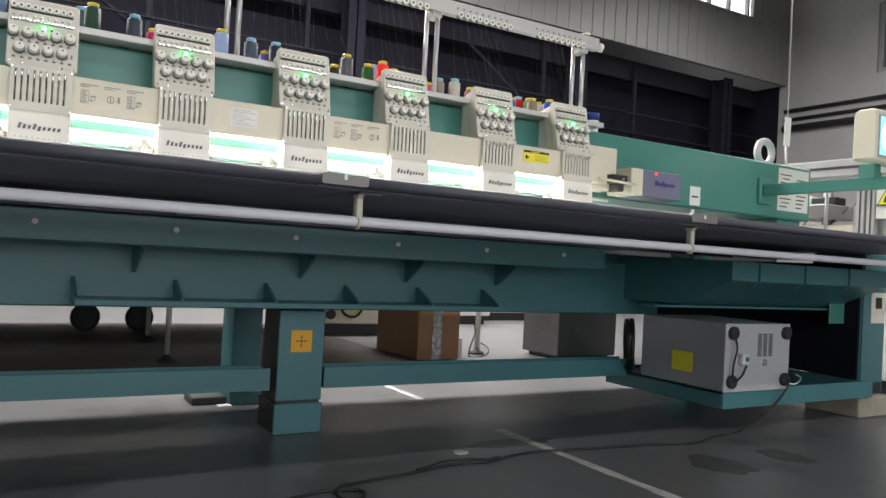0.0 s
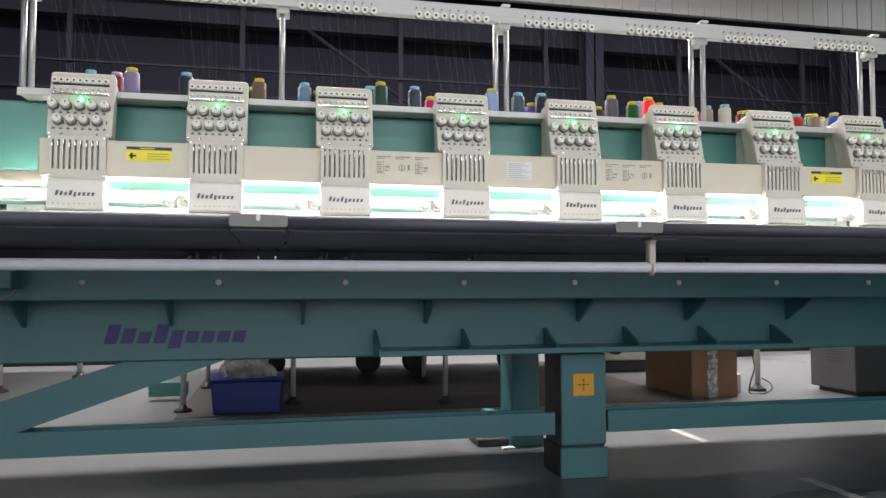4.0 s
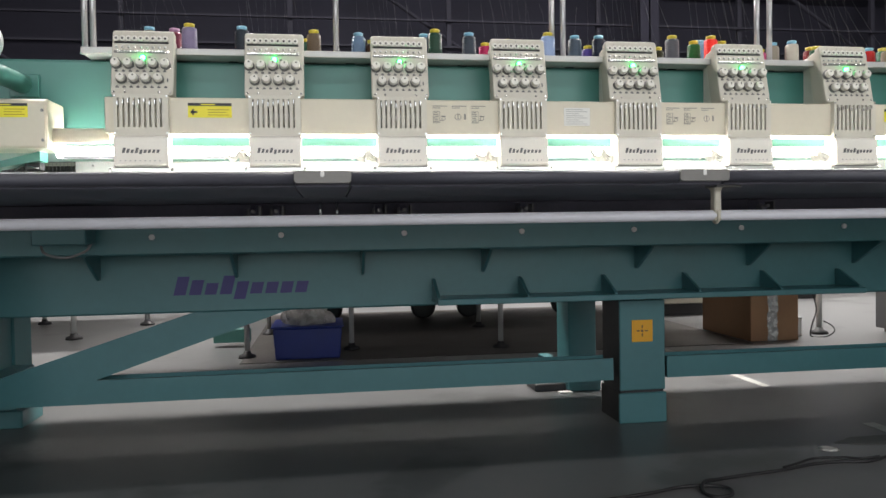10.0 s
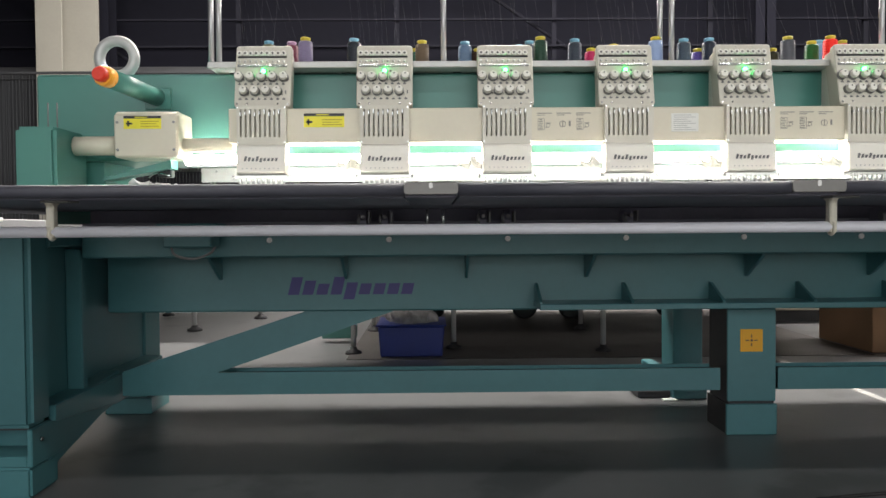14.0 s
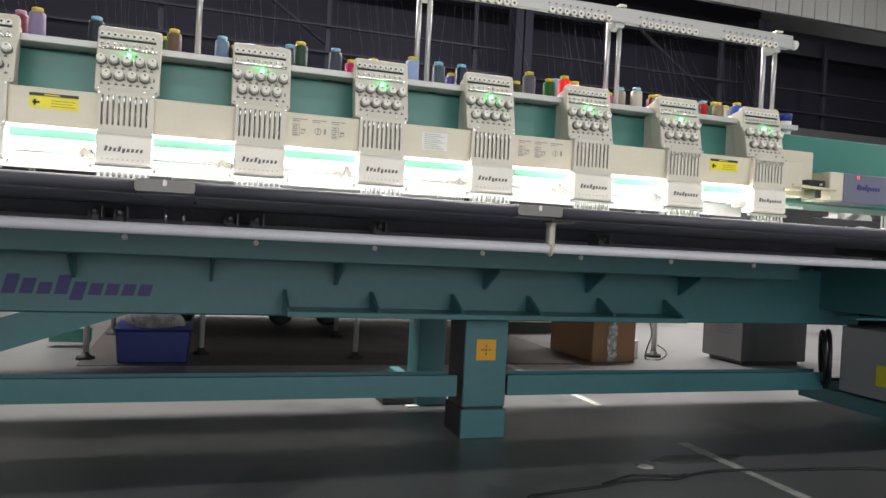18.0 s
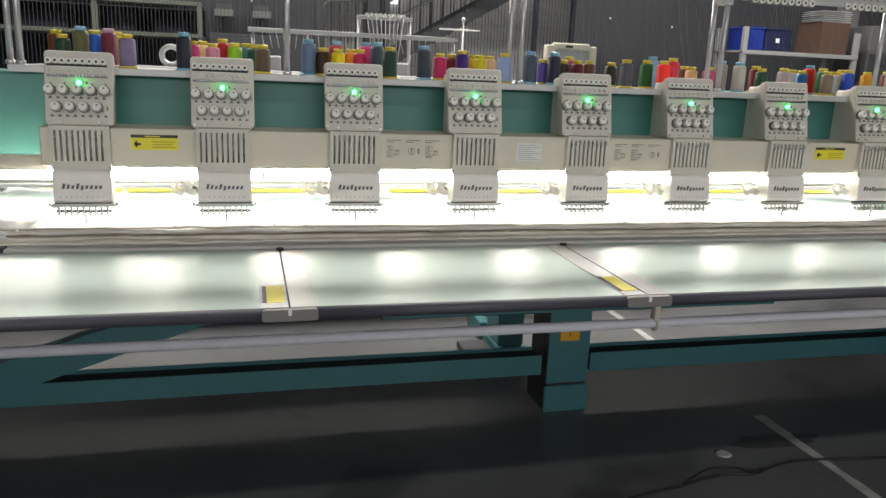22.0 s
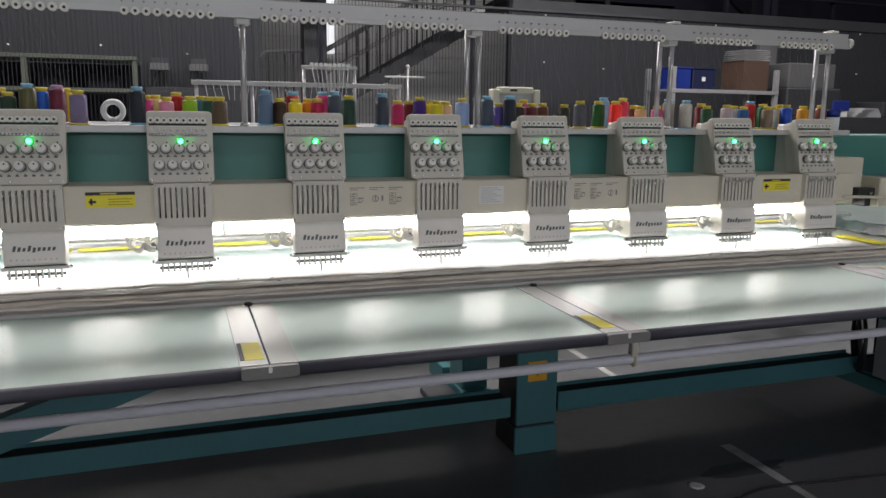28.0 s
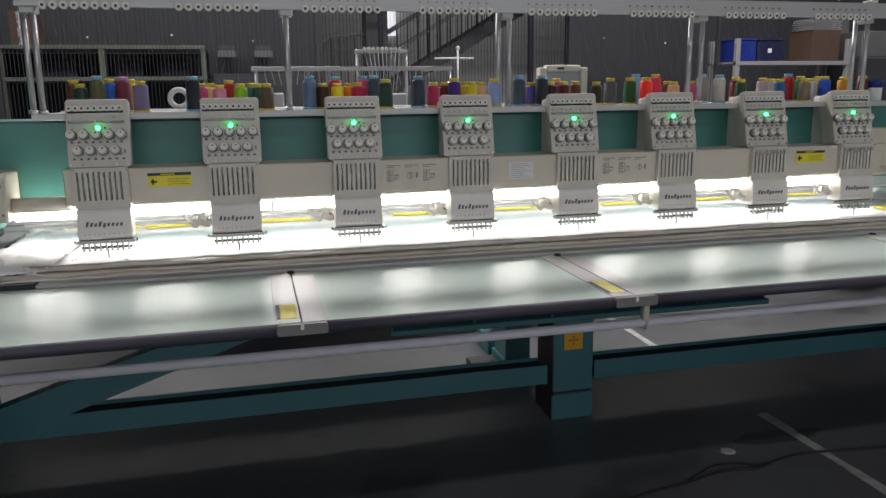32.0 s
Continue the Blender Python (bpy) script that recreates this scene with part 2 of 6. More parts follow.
def floor_material():
    """Painted concrete with broad damp stains and small scuffs."""
    m = mat("grey_floor_paint", (0.118, 0.119, 0.122), 0.34, vary=0.2, scale=1.3, rv=0.4, bump=0.04, bscale=30)
    nt = m.node_tree
    b = nt.nodes["Principled BSDF"]
    base = b.inputs["Base Color"].links[0].from_socket
    geo = nt.nodes.new("ShaderNodeNewGeometry")
    stains = nt.nodes.new("ShaderNodeTexNoise")
    stains.inputs["Scale"].default_value, stains.inputs["Detail"].default_value, stains.inputs["Roughness"].default_value = 1.7, 5, 0.55
    nt.links.new(geo.outputs["Position"], stains.inputs["Vector"])
    edge = nt.nodes.new("ShaderNodeMapRange")
    edge.interpolation_type = "SMOOTHSTEP"
    edge.inputs["From Min"].default_value, edge.inputs["From Max"].default_value = 0.56, 0.66
    edge.inputs["To Min"].default_value, edge.inputs["To Max"].default_value = 1.0, 0.62
    nt.links.new(stains.outputs["Fac"], edge.inputs["Value"])
    mul = nt.nodes.new("ShaderNodeVectorMath")
    mul.operation = "SCALE"
    nt.links.new(base, mul.inputs[0])
    nt.links.new(edge.outputs[0], mul.inputs["Scale"])
    nt.links.new(mul.outputs[0], b.inputs["Base Color"])
    return m


M["mint"].node_tree.nodes["Principled BSDF"].inputs["Coat Roughness"].default_value = 0.27
M["floor"] = floor_material()


# ---- shapes ----
def box(x0, x1, y0, y1, z0, z1, bev=0.0, bm=None, seg=1):
    own = bmesh.new()
    r = bmesh.ops.create_cube(own, size=1)
    for v in r["verts"]:
        v.co = ((x0 + x1) / 2 + v.co.x * (x1 - x0), (y0 + y1) / 2 + v.co.y * (y1 - y0), (z0 + z1) / 2 + v.co.z * (z1 - z0))
    if bev:
        bmesh.ops.bevel(own, geom=own.edges[:], offset=bev, segments=seg, affect="EDGES")
    return joined(bm, own)


def joined(bm, own):
    if bm is None:
        return own
    me = bpy.data.meshes.new("tmp")
    own.to_mesh(me)
    own.free()
    bm.from_mesh(me)
    bpy.data.meshes.remove(me)
    return bm


def basis(d):
    d = Vector(d).normalized()
    a = d.orthogonal().normalized()
    return a, d.cross(a)


def cyl(p0, p1, r, n=16, r2=None, bm=None, caps=True):
    """A rod or a cone from p0 to p1."""
    return lathe(p0, p1, [(0, r), (1, r if r2 is None else r2)], n, bm, caps)


def lathe(p0, p1, prof, n=16, bm=None, caps=True):
    """A turned body: prof holds (share of the way from p0 to p1, radius)."""
    own = bm if bm is not None else bmesh.new()
    p0, p1 = Vector(p0), Vector(p1)
    a, b = basis(p1 - p0)
    rings = []
    for s, r in prof:
        c = p0.lerp(p1, s)
        rings.append([own.verts.new(c + (a * math.cos(2 * math.pi * k / n) + b * math.sin(2 * math.pi * k / n)) * r) for k in range(n)])
    for q, w in zip(rings, rings[1:]):
        for k in range(n):
            f = own.faces.new((q[k], q[(k + 1) % n], w[(k + 1) % n], w[k]))
            f.smooth = True
    if caps:
        own.faces.new(rings[0][::-1])
        own.faces.new(rings[-1])
    return own


def ring(c, axis, big, small, n=28, k=12, bm=None):
    own = bm if bm is not None else bmesh.new()
    a, b = basis(axis)
    ax, c = Vector(axis).normalized(), Vector(c)
    vs = []
    for i in range(n):
        d = a * math.cos(2 * math.pi * i / n) + b * math.sin(2 * math.pi * i / n)
        vs.append([own.verts.new(c + d * (big + small * math.cos(2 * math.pi * j / k)) + ax * small * math.sin(2 * math.pi * j / k)) for j in range(k)])
    for i in range(n):
        for j in range(k):
            f = own.faces.new((vs[i][j], vs[(i + 1) % n][j], vs[(i + 1) % n][(j + 1) % k], vs[i][(j + 1) % k]))
            f.smooth = True
    return own


def tube(pts, r, n=8, bm=None):
    """A bent rod or cable along points."""
    own = bm if bm is not None else bmesh.new()
    pts = [Vector(p) for p in pts]
    rows, a = [], None
    for i, p in enumerate(pts):
        d = (pts[min(i + 1, len(pts) - 1)] - pts[max(i - 1, 0)]).normalized()
        a = d.orthogonal().normalized() if a is None else (a - d * a.dot(d)).normalized()
        b = d.cross(a)
        rows.append([own.verts.new(p + (a * math.cos(2 * math.pi * k / n) + b * math.sin(2 * math.pi * k / n)) * r) for k in range(n)])
    for q, w in zip(rows, rows[1:]):
        for k in range(n):
            f = own.faces.new((q[k], q[(k + 1) % n], w[(k + 1) % n], w[k]))
            f.smooth = True
    own.faces.new(rows[0][::-1])
    own.faces.new(rows[-1])
    return own


def spline(pts, steps=8):
    """Points of a smooth curve through pts."""
    pts = [Vector(p) for p in pts]
    out = []
    for i in range(len(pts) - 1):
        p0, p1, p2, p3 = pts[max(i - 1, 0)], pts[i], pts[i + 1], pts[min(i + 2, len(pts) - 1)]
        for s in range(steps):
            t = s / steps
            out.append(0.5 * (2 * p1 + (p2 - p0) * t + (2 * p0 - 5 * p1 + 4 * p2 - p3) * t * t + (3 * p1 - p0 - 3 * p2 + p3) * t ** 3))
    return out + [pts[-1]]


def prism(poly, axis, lo, hi, bm=None, bev=0.0):
    """A flat outline, given in the two other axes in order, pushed along an axis from lo to hi."""
    own = bmesh.new()
    n = "xyz".index(axis)

    def at(p, d):
        q = list(p)
        q.insert(n, d)
        return own.verts.new(q)

    a, b = [at(p, lo) for p in poly], [at(p, hi) for p in poly]
    own.faces.new(a[::-1])
    own.faces.new(b)
    for i in range(len(poly)):
        own.faces.new((a[i], a[(i + 1) % len(poly)], b[(i + 1) % len(poly)], b[i]))
    bmesh.ops.recalc_face_normals(own, faces=own.faces[:])
    if bev:
        bmesh.ops.bevel(own, geom=own.edges[:], offset=bev, segments=1, affect="EDGES")
    return joined(bm, own)


def rounded(x0, x1, z0, z1, r, n=4):
    out = []
    for cx, cz, a0 in ((x1 - r, z1 - r, 0), (x0 + r, z1 - r, 90), (x0 + r, z0 + r, 180), (x1 - r, z0 + r, 270)):
        for k in range(n + 1):
            a = radians(a0 + 90 * k / n)
            out.append((cx + r * math.cos(a), cz + r * math.sin(a)))
    return out


def moved(bm, m):
    bmesh.ops.transform(bm, matrix=m, verts=bm.verts[:])
    return bm


def mesh_of(bm, name, material):
    me = bpy.data.meshes.new(name)
    bm.to_mesh(me)
    bm.free()
    me.materials.append(material)
    return me


def thing(name, label, category, loc=(0, 0, 0), group="", kind=""):
    ob = new(name)
    ob.location = loc
    ob.empty_display_size = 0.1
    return tagged(ob, label, category, group, kind)


def part(name, bm, material, parent, label=""):
    """Links a bmesh, or a shared mesh, as one object under a thing or a part."""
    me = bm if isinstance(bm, bpy.types.Mesh) else mesh_of(bm, name, material)
    ob = new(name, me)
    ob.parent = parent
    return tagged(ob, label) if label else ob


def put(name, me, parent, loc, rot=(0, 0, 0)):
    """One more object on a shared mesh."""
    ob = new(name, me)
    ob.parent, ob.location, ob.rotation_euler = parent, loc, [radians(a) for a in rot]
    return ob


def single(name, bm, material, label, category, group="", kind=""):
    return tagged(new(name, mesh_of(bm, name, material)), label, category, group, kind)


def setting(name, bm, material, label, category):
    return single(name, bm, material, label, category, kind="structure")


def wordmark(parent, x0, z0, width, height, y, material, name="wordmark", slant=0.25):
    """A brand mark as a row of plain leaning bars."""
    shape = ((1.0, 0), (0.8, 0), (0.62, 0), (1.0, 0), (0.68, -0.28), (0.62, 0), (0.62, 0), (0.62, 0), (0.62, 0))
    w = width / len(shape)
    for i, (h, low) in enumerate(shape):
        a, b = x0 + i * w, x0 + (i + 0.78) * w
        lo, hi = z0 + low * height, z0 + h * height
        bm = prism([(a + slant * low * height, lo), (b + slant * low * height, lo), (b + slant * h * height, hi), (a + slant * h * height, hi)], "y", y - 0.0008, y)
        part("mark_bar", bm, material, parent)


# ---- the hall ----
WALL_Y, SIDE_X = 8.5, 16.17
setting("floor", box(-14, SIDE_X, -9, 16, -0.2, 0), M["floor"], "worn dark grey painted concrete workshop floor", "floor")
setting("ceiling", box(-14, SIDE_X, -9, 16, 9.0, 9.2), M["wall_black"], "dark roof underside high above the hall", "ceiling")
wall_front = thing("wall_front", "grey plastered hall wall with a wide window", "wall", kind="structure")
for a in ((-14, -4.5, 0, 9), (6.5, SIDE_X, 0, 9), (-4.5, 6.5, 0, 1.0), (-4.5, 6.5, 4.0, 9)):
    part("wall_piece", box(a[0], a[1], -9.25, -9, a[2], a[3]), M["wall_grey"], wall_front)
setting("wall_left", box(-14.2, -14, -9, 16, 0, 9), M["wall_grey"], "grey plastered hall wall", "wall")
setting("wall_back", box(-14, SIDE_X, 15.8, 16, 0, 9), M["wall_black"], "dark end wall of the rear bay", "wall")

# side wall with a window opening
wall_right = thing("wall_right", "pale grey plastered side wall with a dark window", "wall", kind="structure")
for a in ((-9, 3.3, 0, 9), (6.39, 16, 0, 9), (3.3, 6.39, 0, 5.06), (3.3, 6.39, 6.52, 9)):
    part("wall_piece", box(SIDE_X, SIDE_X + 0.25, a[0], a[1], a[2], a[3]), M["wall_grey"], wall_right)
win = thing("window_side", "dark window with a grey frame in the side wall", "window", kind="structure")
part("pane", box(SIDE_X + 0.15, SIDE_X + 0.17, 3.3, 6.39, 5.06, 6.52), M["lcd"], win)
for a in ((3.3, 3.4, 5.06, 6.52), (6.29, 6.39, 5.06, 6.52), (3.4, 6.29, 5.06, 5.16), (3.4, 6.29, 6.42, 6.52), (4.8, 4.88, 5.16, 6.42)):
    part("window_frame", box(SIDE_X + 0.05, SIDE_X + 0.2, *a), M["shelf_grey"], win)
for z, r in ((4.53, 0.045), (4.33, 0.04), (4.12, 0.075)):
    single("wall_pipe", cyl((SIDE_X - r, -6, z), (SIDE_X - r, 8.44, z), r, 12), M["iron"], "dark pipe fixed along the side wall", "pipe", "wall pipes")

# profiled sheet wall behind, with an opening to the stair bay
sheet_wall = thing("wall_rear", "dark grey profiled sheet wall of the hall", "wall", kind="structure")


def profiled(x0, x1, z0, z1, y, pitch=0.06, deep=0.006):
    bm = bmesh.new()
    n = int((x1 - x0) / pitch)
    poly = []
    for i in range(n):
        x = x0 + i * pitch
        poly += [(x, y), (x + 0.45 * pitch, y), (x + 0.55 * pitch, y - deep), (x + 0.92 * pitch, y - deep)]
    poly += [(x1, y), (x1, y + 0.1), (x0, y + 0.1)]
    lo, hi = [bm.verts.new((*p, z0)) for p in poly], [bm.verts.new((*p, z1)) for p in poly]
    for i in range(len(poly)):
        j = (i + 1) % len(poly)
        bm.faces.new((lo[i], lo[j], hi[j], hi[i]))
    return bm


part("sheet_panel", profiled(-14, 1.50, 0, 2.97, WALL_Y), M["wall_dark"], sheet_wall)
part("sheet_panel", profiled(5.25, SIDE_X, 0, 2.97, WALL_Y), M["wall_dark"], sheet_wall)
rivet = mesh_of(lathe((0, 0, 0), (0, -0.02, 0), [(0, 0.013), (0.6, 0.013), (1, 0.008)], 8), "fastener", M["paper"])
for i in range(26):
    for z in (2.2, 2.9):
        x = -11 + i * 1.05
        if not 1.5 < x < 5.4:
            put("fastener", rivet, sheet_wall, (x, WALL_Y - 0.026, z + 0.04 * math.sin(i * 2.1)))
part("cap_rail", box(-14, 1.50, WALL_Y - 0.03, WALL_Y + 0.12, 2.97, 3.15, 0.01), M["iron"], sheet_wall)
part("cap_rail", box(5.25, SIDE_X, WALL_Y - 0.03, WALL_Y + 0.12, 2.97, 3.15, 0.01), M["iron"], sheet_wall)
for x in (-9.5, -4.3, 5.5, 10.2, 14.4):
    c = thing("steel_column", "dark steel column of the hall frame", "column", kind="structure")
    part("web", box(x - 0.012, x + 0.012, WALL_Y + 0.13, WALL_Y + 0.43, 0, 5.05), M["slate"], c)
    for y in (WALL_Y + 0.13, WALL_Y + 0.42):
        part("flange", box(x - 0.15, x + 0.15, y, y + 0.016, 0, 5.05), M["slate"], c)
# fine ribbed screen with the stair bay and the olive shelf seen through it
screen = thing("ribbed_screen", "thin grey vertical ribs of a see-through hall screen", "screen", kind="structure")
ribs = bmesh.new()
for i in range(475):
    x = -13.4 + i * 0.043
    box(x, x + 0.006, 7.25, 7.255, 0.93, 2.80, 0, ribs)
tagged(part("ribs", ribs, M["screen_rib"], screen), kind="stuff")
for z in (0.90, 2.80):
    part("screen_rail", box(-13.4, 7.05, 7.235, 7.27, z, z + 0.03, 0.003), M["iron"], screen)
for x in (-11.0, -6.6, -2.35, 1.3, 6.98):
    part("screen_post", box(x, x + 0.05, 7.275, 7.325, 0, 2.83, 0.003), M["iron"], screen)
# cream column in front of the sheet wall
cc = thing("cream_column", "cream painted steel column", "column", kind="structure")
part("flange", box(-4.88, -4.52, 8.0, 8.03, 0, 6.5, 0.004), M["column"], cc)
part("web", box(-4.72, -4.68, 8.03, 8.33, 0, 6.5), M["column"], cc)
part("flange", box(-4.88, -4.16, 8.33, 8.36, 0, 6.5, 0.004), M["column"], cc)

# white panel band above, with windows
band = thing("wall_upper", "white sandwich panel wall band high above the hall", "wall", kind="structure")
part("panel_backing", box(2.12, 10.0, WALL_Y - 0.05, WALL_Y + 0.03, 5.14, 8.99), M["wall_white"], band)
x = 2.12
while x < SIDE_X:
    step = 0.29
    x1 = min(x + step, SIDE_X)
    for z0, z1 in (((5.13, 6.42), (7.95, 9.0)) if 10.0 < x + 0.2 < 14.8 else ((5.13, 9.0),)):
        part("wall_panel", box(x, x1 - 0.012, WALL_Y - 0.06, WALL_Y + 0.04, z0, z1, 0.006), M["wall_white"], band)
    x += step
wu = thing("window_upper", "bright strip of daylight windows with white frames", "window", kind="structure")
part("pane", box(10.0, 15.26, WALL_Y + 0.06, WALL_Y + 0.07, 6.42, 7.95), M["daylight"], wu)
for i in range(8):
    part("mullion", box(10.36 + i * 0.62, 10.41 + i * 0.62, WALL_Y - 0.05, WALL_Y + 0.05, 6.44, 7.95, 0.005), M["wall_white"], wu)
part("window_sill", box(10.0, 15.24, WALL_Y - 0.09, WALL_Y + 0.05, 6.38, 6.44, 0.006), M["wall_white"], wu)

# ribbed screen on the far side of the rear bay
rib = thing("wall_ribbed", "grey ribbed panel screen with dark battens", "wall", kind="structure")
part("backing", box(-14, 2.1, WALL_Y + 0.02, WALL_Y + 0.08, 5.05, 9.0), M["wall_grey"], rib)
for i in range(44):
    part("batten", box(-13.6 + i * 0.36, -13.56 + i * 0.36, WALL_Y - 0.05, WALL_Y + 0.02, 5.5, 9.0), M["iron"], rib)
part("rail", box(-14, 2.1, WALL_Y - 0.07, WALL_Y + 0.02, 5.42, 5.5), M["iron"], rib)
for x in (-7.4, -4.3, -1.05, 2.0):
    part("post", box(x, x + 0.08, WALL_Y - 0.08, WALL_Y + 0.02, 5.05, 9.0), M["iron"], rib)

# Added sheets: the dimness of the open bay is put into their colour.
back_sheet = thing("bay_shade_sheet", "near-black sheet standing in for the dim open rear bay", "wall", kind="structure")
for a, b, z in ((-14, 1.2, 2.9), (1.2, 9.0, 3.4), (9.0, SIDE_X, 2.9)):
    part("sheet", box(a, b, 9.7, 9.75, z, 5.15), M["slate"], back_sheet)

# Dark sheet over the lit side wall, where only shade belongs.
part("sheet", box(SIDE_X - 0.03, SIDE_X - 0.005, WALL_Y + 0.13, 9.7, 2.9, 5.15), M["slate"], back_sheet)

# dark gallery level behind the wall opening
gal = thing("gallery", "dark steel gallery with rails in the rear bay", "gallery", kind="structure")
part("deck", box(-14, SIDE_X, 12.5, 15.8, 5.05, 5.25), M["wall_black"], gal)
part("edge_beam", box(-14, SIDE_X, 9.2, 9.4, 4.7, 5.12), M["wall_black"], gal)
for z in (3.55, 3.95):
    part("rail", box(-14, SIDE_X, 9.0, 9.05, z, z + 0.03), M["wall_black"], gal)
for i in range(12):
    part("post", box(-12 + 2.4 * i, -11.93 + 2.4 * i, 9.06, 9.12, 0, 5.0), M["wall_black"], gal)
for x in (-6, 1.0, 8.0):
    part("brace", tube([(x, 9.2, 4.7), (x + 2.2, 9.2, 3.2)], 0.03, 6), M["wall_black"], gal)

# stair bay: pale brick wall, stair with railing, door light
bay = thing("wall_stair_bay", "pale painted brick wall behind the stair", "wall", (-0.13, 0, 0), kind="structure")
part("brick_wall", box(1.2, 9.0, 13.2, 13.4, 0, 5.0), M["brick"], bay)
for i in range(14):
    part("joint", box(1.2, 9.0, 13.192, 13.2, 0.5 + i * 0.3, 0.512 + i * 0.3), M["wall_grey"], bay)
part("bright_opening", box(3.18, 3.55, 13.1, 13.15, 2.6, 3.75), M["daylight"], bay, "bright daylit opening beside the pillar")
pil = thing("pillar", "black square pillar in front of the stair", "pillar", (-0.13, 0, 0), kind="structure")
part("shaft", box(2.62, 3.02, 11.0, 11.4, 0, 5.0, 0.01), M["iron"], pil)
stair = thing("staircase", "dark steel staircase with railings rising behind the hall wall", "staircase", (-0.12, 0, 0))


def stair_z(x):
    return 1.55 + (x - 3.15) * 0.58


for y in (11.2, 12.2):
    part("stringer", prism([(2.9, stair_z(2.9) - 0.12), (8.2, stair_z(8.2) - 0.12), (8.2, stair_z(8.2) + 0.14), (2.9, stair_z(2.9) + 0.14)], "y", y, y + 0.05), M["iron"], stair)
    part("handrail", tube([(2.9, y, stair_z(2.9) + 1.02), (8.2, y, stair_z(8.2) + 1.02)], 0.035, 8), M["shelf_grey"], stair)
    part("mid_rail", tube([(2.9, y, stair_z(2.9) + 0.62), (8.2, y, stair_z(8.2) + 0.62)], 0.015, 6), M["shelf_grey"], stair)
    for i in range(26):
        xx = 3.0 + i * 0.2
        part("baluster", cyl((xx, y, stair_z(xx) + 0.1), (xx, y, stair_z(xx) + 1.0), 0.022 if i % 5 == 0 else 0.011, 6), M["iron"], stair)
for i in range(18):
    xx = 3.0 + i * 0.29
    part("tread", box(xx, xx + 0.3, 11.25, 12.2, stair_z(xx) + 0.02, stair_z(xx) + 0.06), M["iron"], stair)
part("landing", box(1.3, 3.0, 11.2, 12.4, 1.42, 1.5), M["iron"], stair)
for i in range(9):
    part("baluster", cyl((1.75 + i * 0.14, 11.2, 1.5), (1.75 + i * 0.14, 11.2, 2.42), 0.013, 6), M["iron"], stair)
part("landing_rail", tube([(1.7, 11.2, 2.2), (2.0, 11.2, 2.45), (2.95, 11.2, 2.5)], 0.03, 8), M["shelf_grey"], stair)


# ---- the machine: lower frame ----
def gusset(parent, x, upper=True):
    if upper:
        part("gusset", prism([(0.30, 0.698), (0.14, 0.698), (0.14, 0.69), (0.285, 0.605), (0.30, 0.605)], "x", x - 0.005, x + 0.005), M["teal"], parent)
    else:
        part("gusset", prism([(0.30, 0.519), (0.16, 0.519), (0.16, 0.524), (0.285, 0.583), (0.30, 0.583)], "x", x - 0.005, x + 0.005), M["teal"], parent)


base = thing("embroidery_machine", "teal enamelled welded steel embroidery machine stand", "machine")
part("main_beam", box(-0.66, 3.7, 0.30, 0.62, 0.483, 0.74, 0.006), M["teal"], base)
part("hook_rail", box(-0.62, 3.05, 0.012, 0.30, 0.698, 0.796, 0.005), M["teal"], base)
part("top_plate", box(-0.62, 3.3, 0.02, 0.62, 0.80, 0.815, 0.002), M["inner"], base)
# Added plate: closes the dark slot and catches light in its place.
part("slot_filler", box(-0.62, 3.3, 0.085, 0.095, 0.8155, 0.858), M["under"], base)
# Added board: closes the view through to the bright hall behind.
part("rear_apron", box(-0.62, 4.6, 0.56, 0.60, 0.8155, 0.8585), M["inner"], base)
part("angle_bar", box(0.935, 2.60, 0.14, 0.30, 0.497, 0.519, 0.003), M["teal"], base)
for x in (-0.235, 0.232, 0.68, 1.13, 1.735, 2.2, 2.66):
    gusset(base, x)
for i in range(6):
    gusset(base, 0.942 + i * 0.329, False)
bolt = mesh_of(lathe((0, 0, 0), (0, -0.006, 0), [(0, 0.0095), (0.75, 0.0095), (1, 0.007)], 12), "bolt", M["paper"])
for i in range(8):
    put("bolt", bolt, base, (0.008 + 0.4 * i, 0.0125, 0.755))
# long rail near the floor and its brace
part("brace", prism([(-0.61, 0.172), (-0.61, 0.262), (0.075, 0.483), (0.41, 0.483), (-0.255, 0.256), (1.64, 0.256), (1.64, 0.172)], "y", 0.30, 0.308), M["teal"], base)
part("brace_web", prism([(-0.60, 0.262), (0.075, 0.48), (0.09, 0.48), (-0.59, 0.259)], "y", 0.308, 0.38), M["teal"], base)
part("low_rail", box(1.86, 3.55, 0.30, 0.308, 0.172, 0.256, 0.001), M["teal"], base)
for u, v in ((-0.6, 1.64), (1.86, 3.55)):
    part("rail_bottom", box(u, v, 0.308, 0.42, 0.172, 0.178), M["teal"], base)
    part("rail_back", box(u, v, 0.412, 0.42, 0.178, 0.252), M["teal"], base)
    # Black fill: the shade inside the open channel is put into its colour.
    part("rail_channel", box(u, v, 0.308, 0.412, 0.178, 0.238), M["slot"], base, "black fill with the open channel's shade in its colour")
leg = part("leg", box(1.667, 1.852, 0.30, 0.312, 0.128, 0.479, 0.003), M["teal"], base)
# The leg's unlit sides: their shade is painted as black cores.
part("leg_core", box(1.672, 1.848, 0.312, 0.50, 0.13, 0.479), M["slot"], base, "inner column with its side shade put into the colour")
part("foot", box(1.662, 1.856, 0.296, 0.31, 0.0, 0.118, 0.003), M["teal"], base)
part("foot_core", box(1.668, 1.85, 0.31, 0.51, 0.0, 0.117), M["slot"], base, "inner column with its side shade put into the colour")
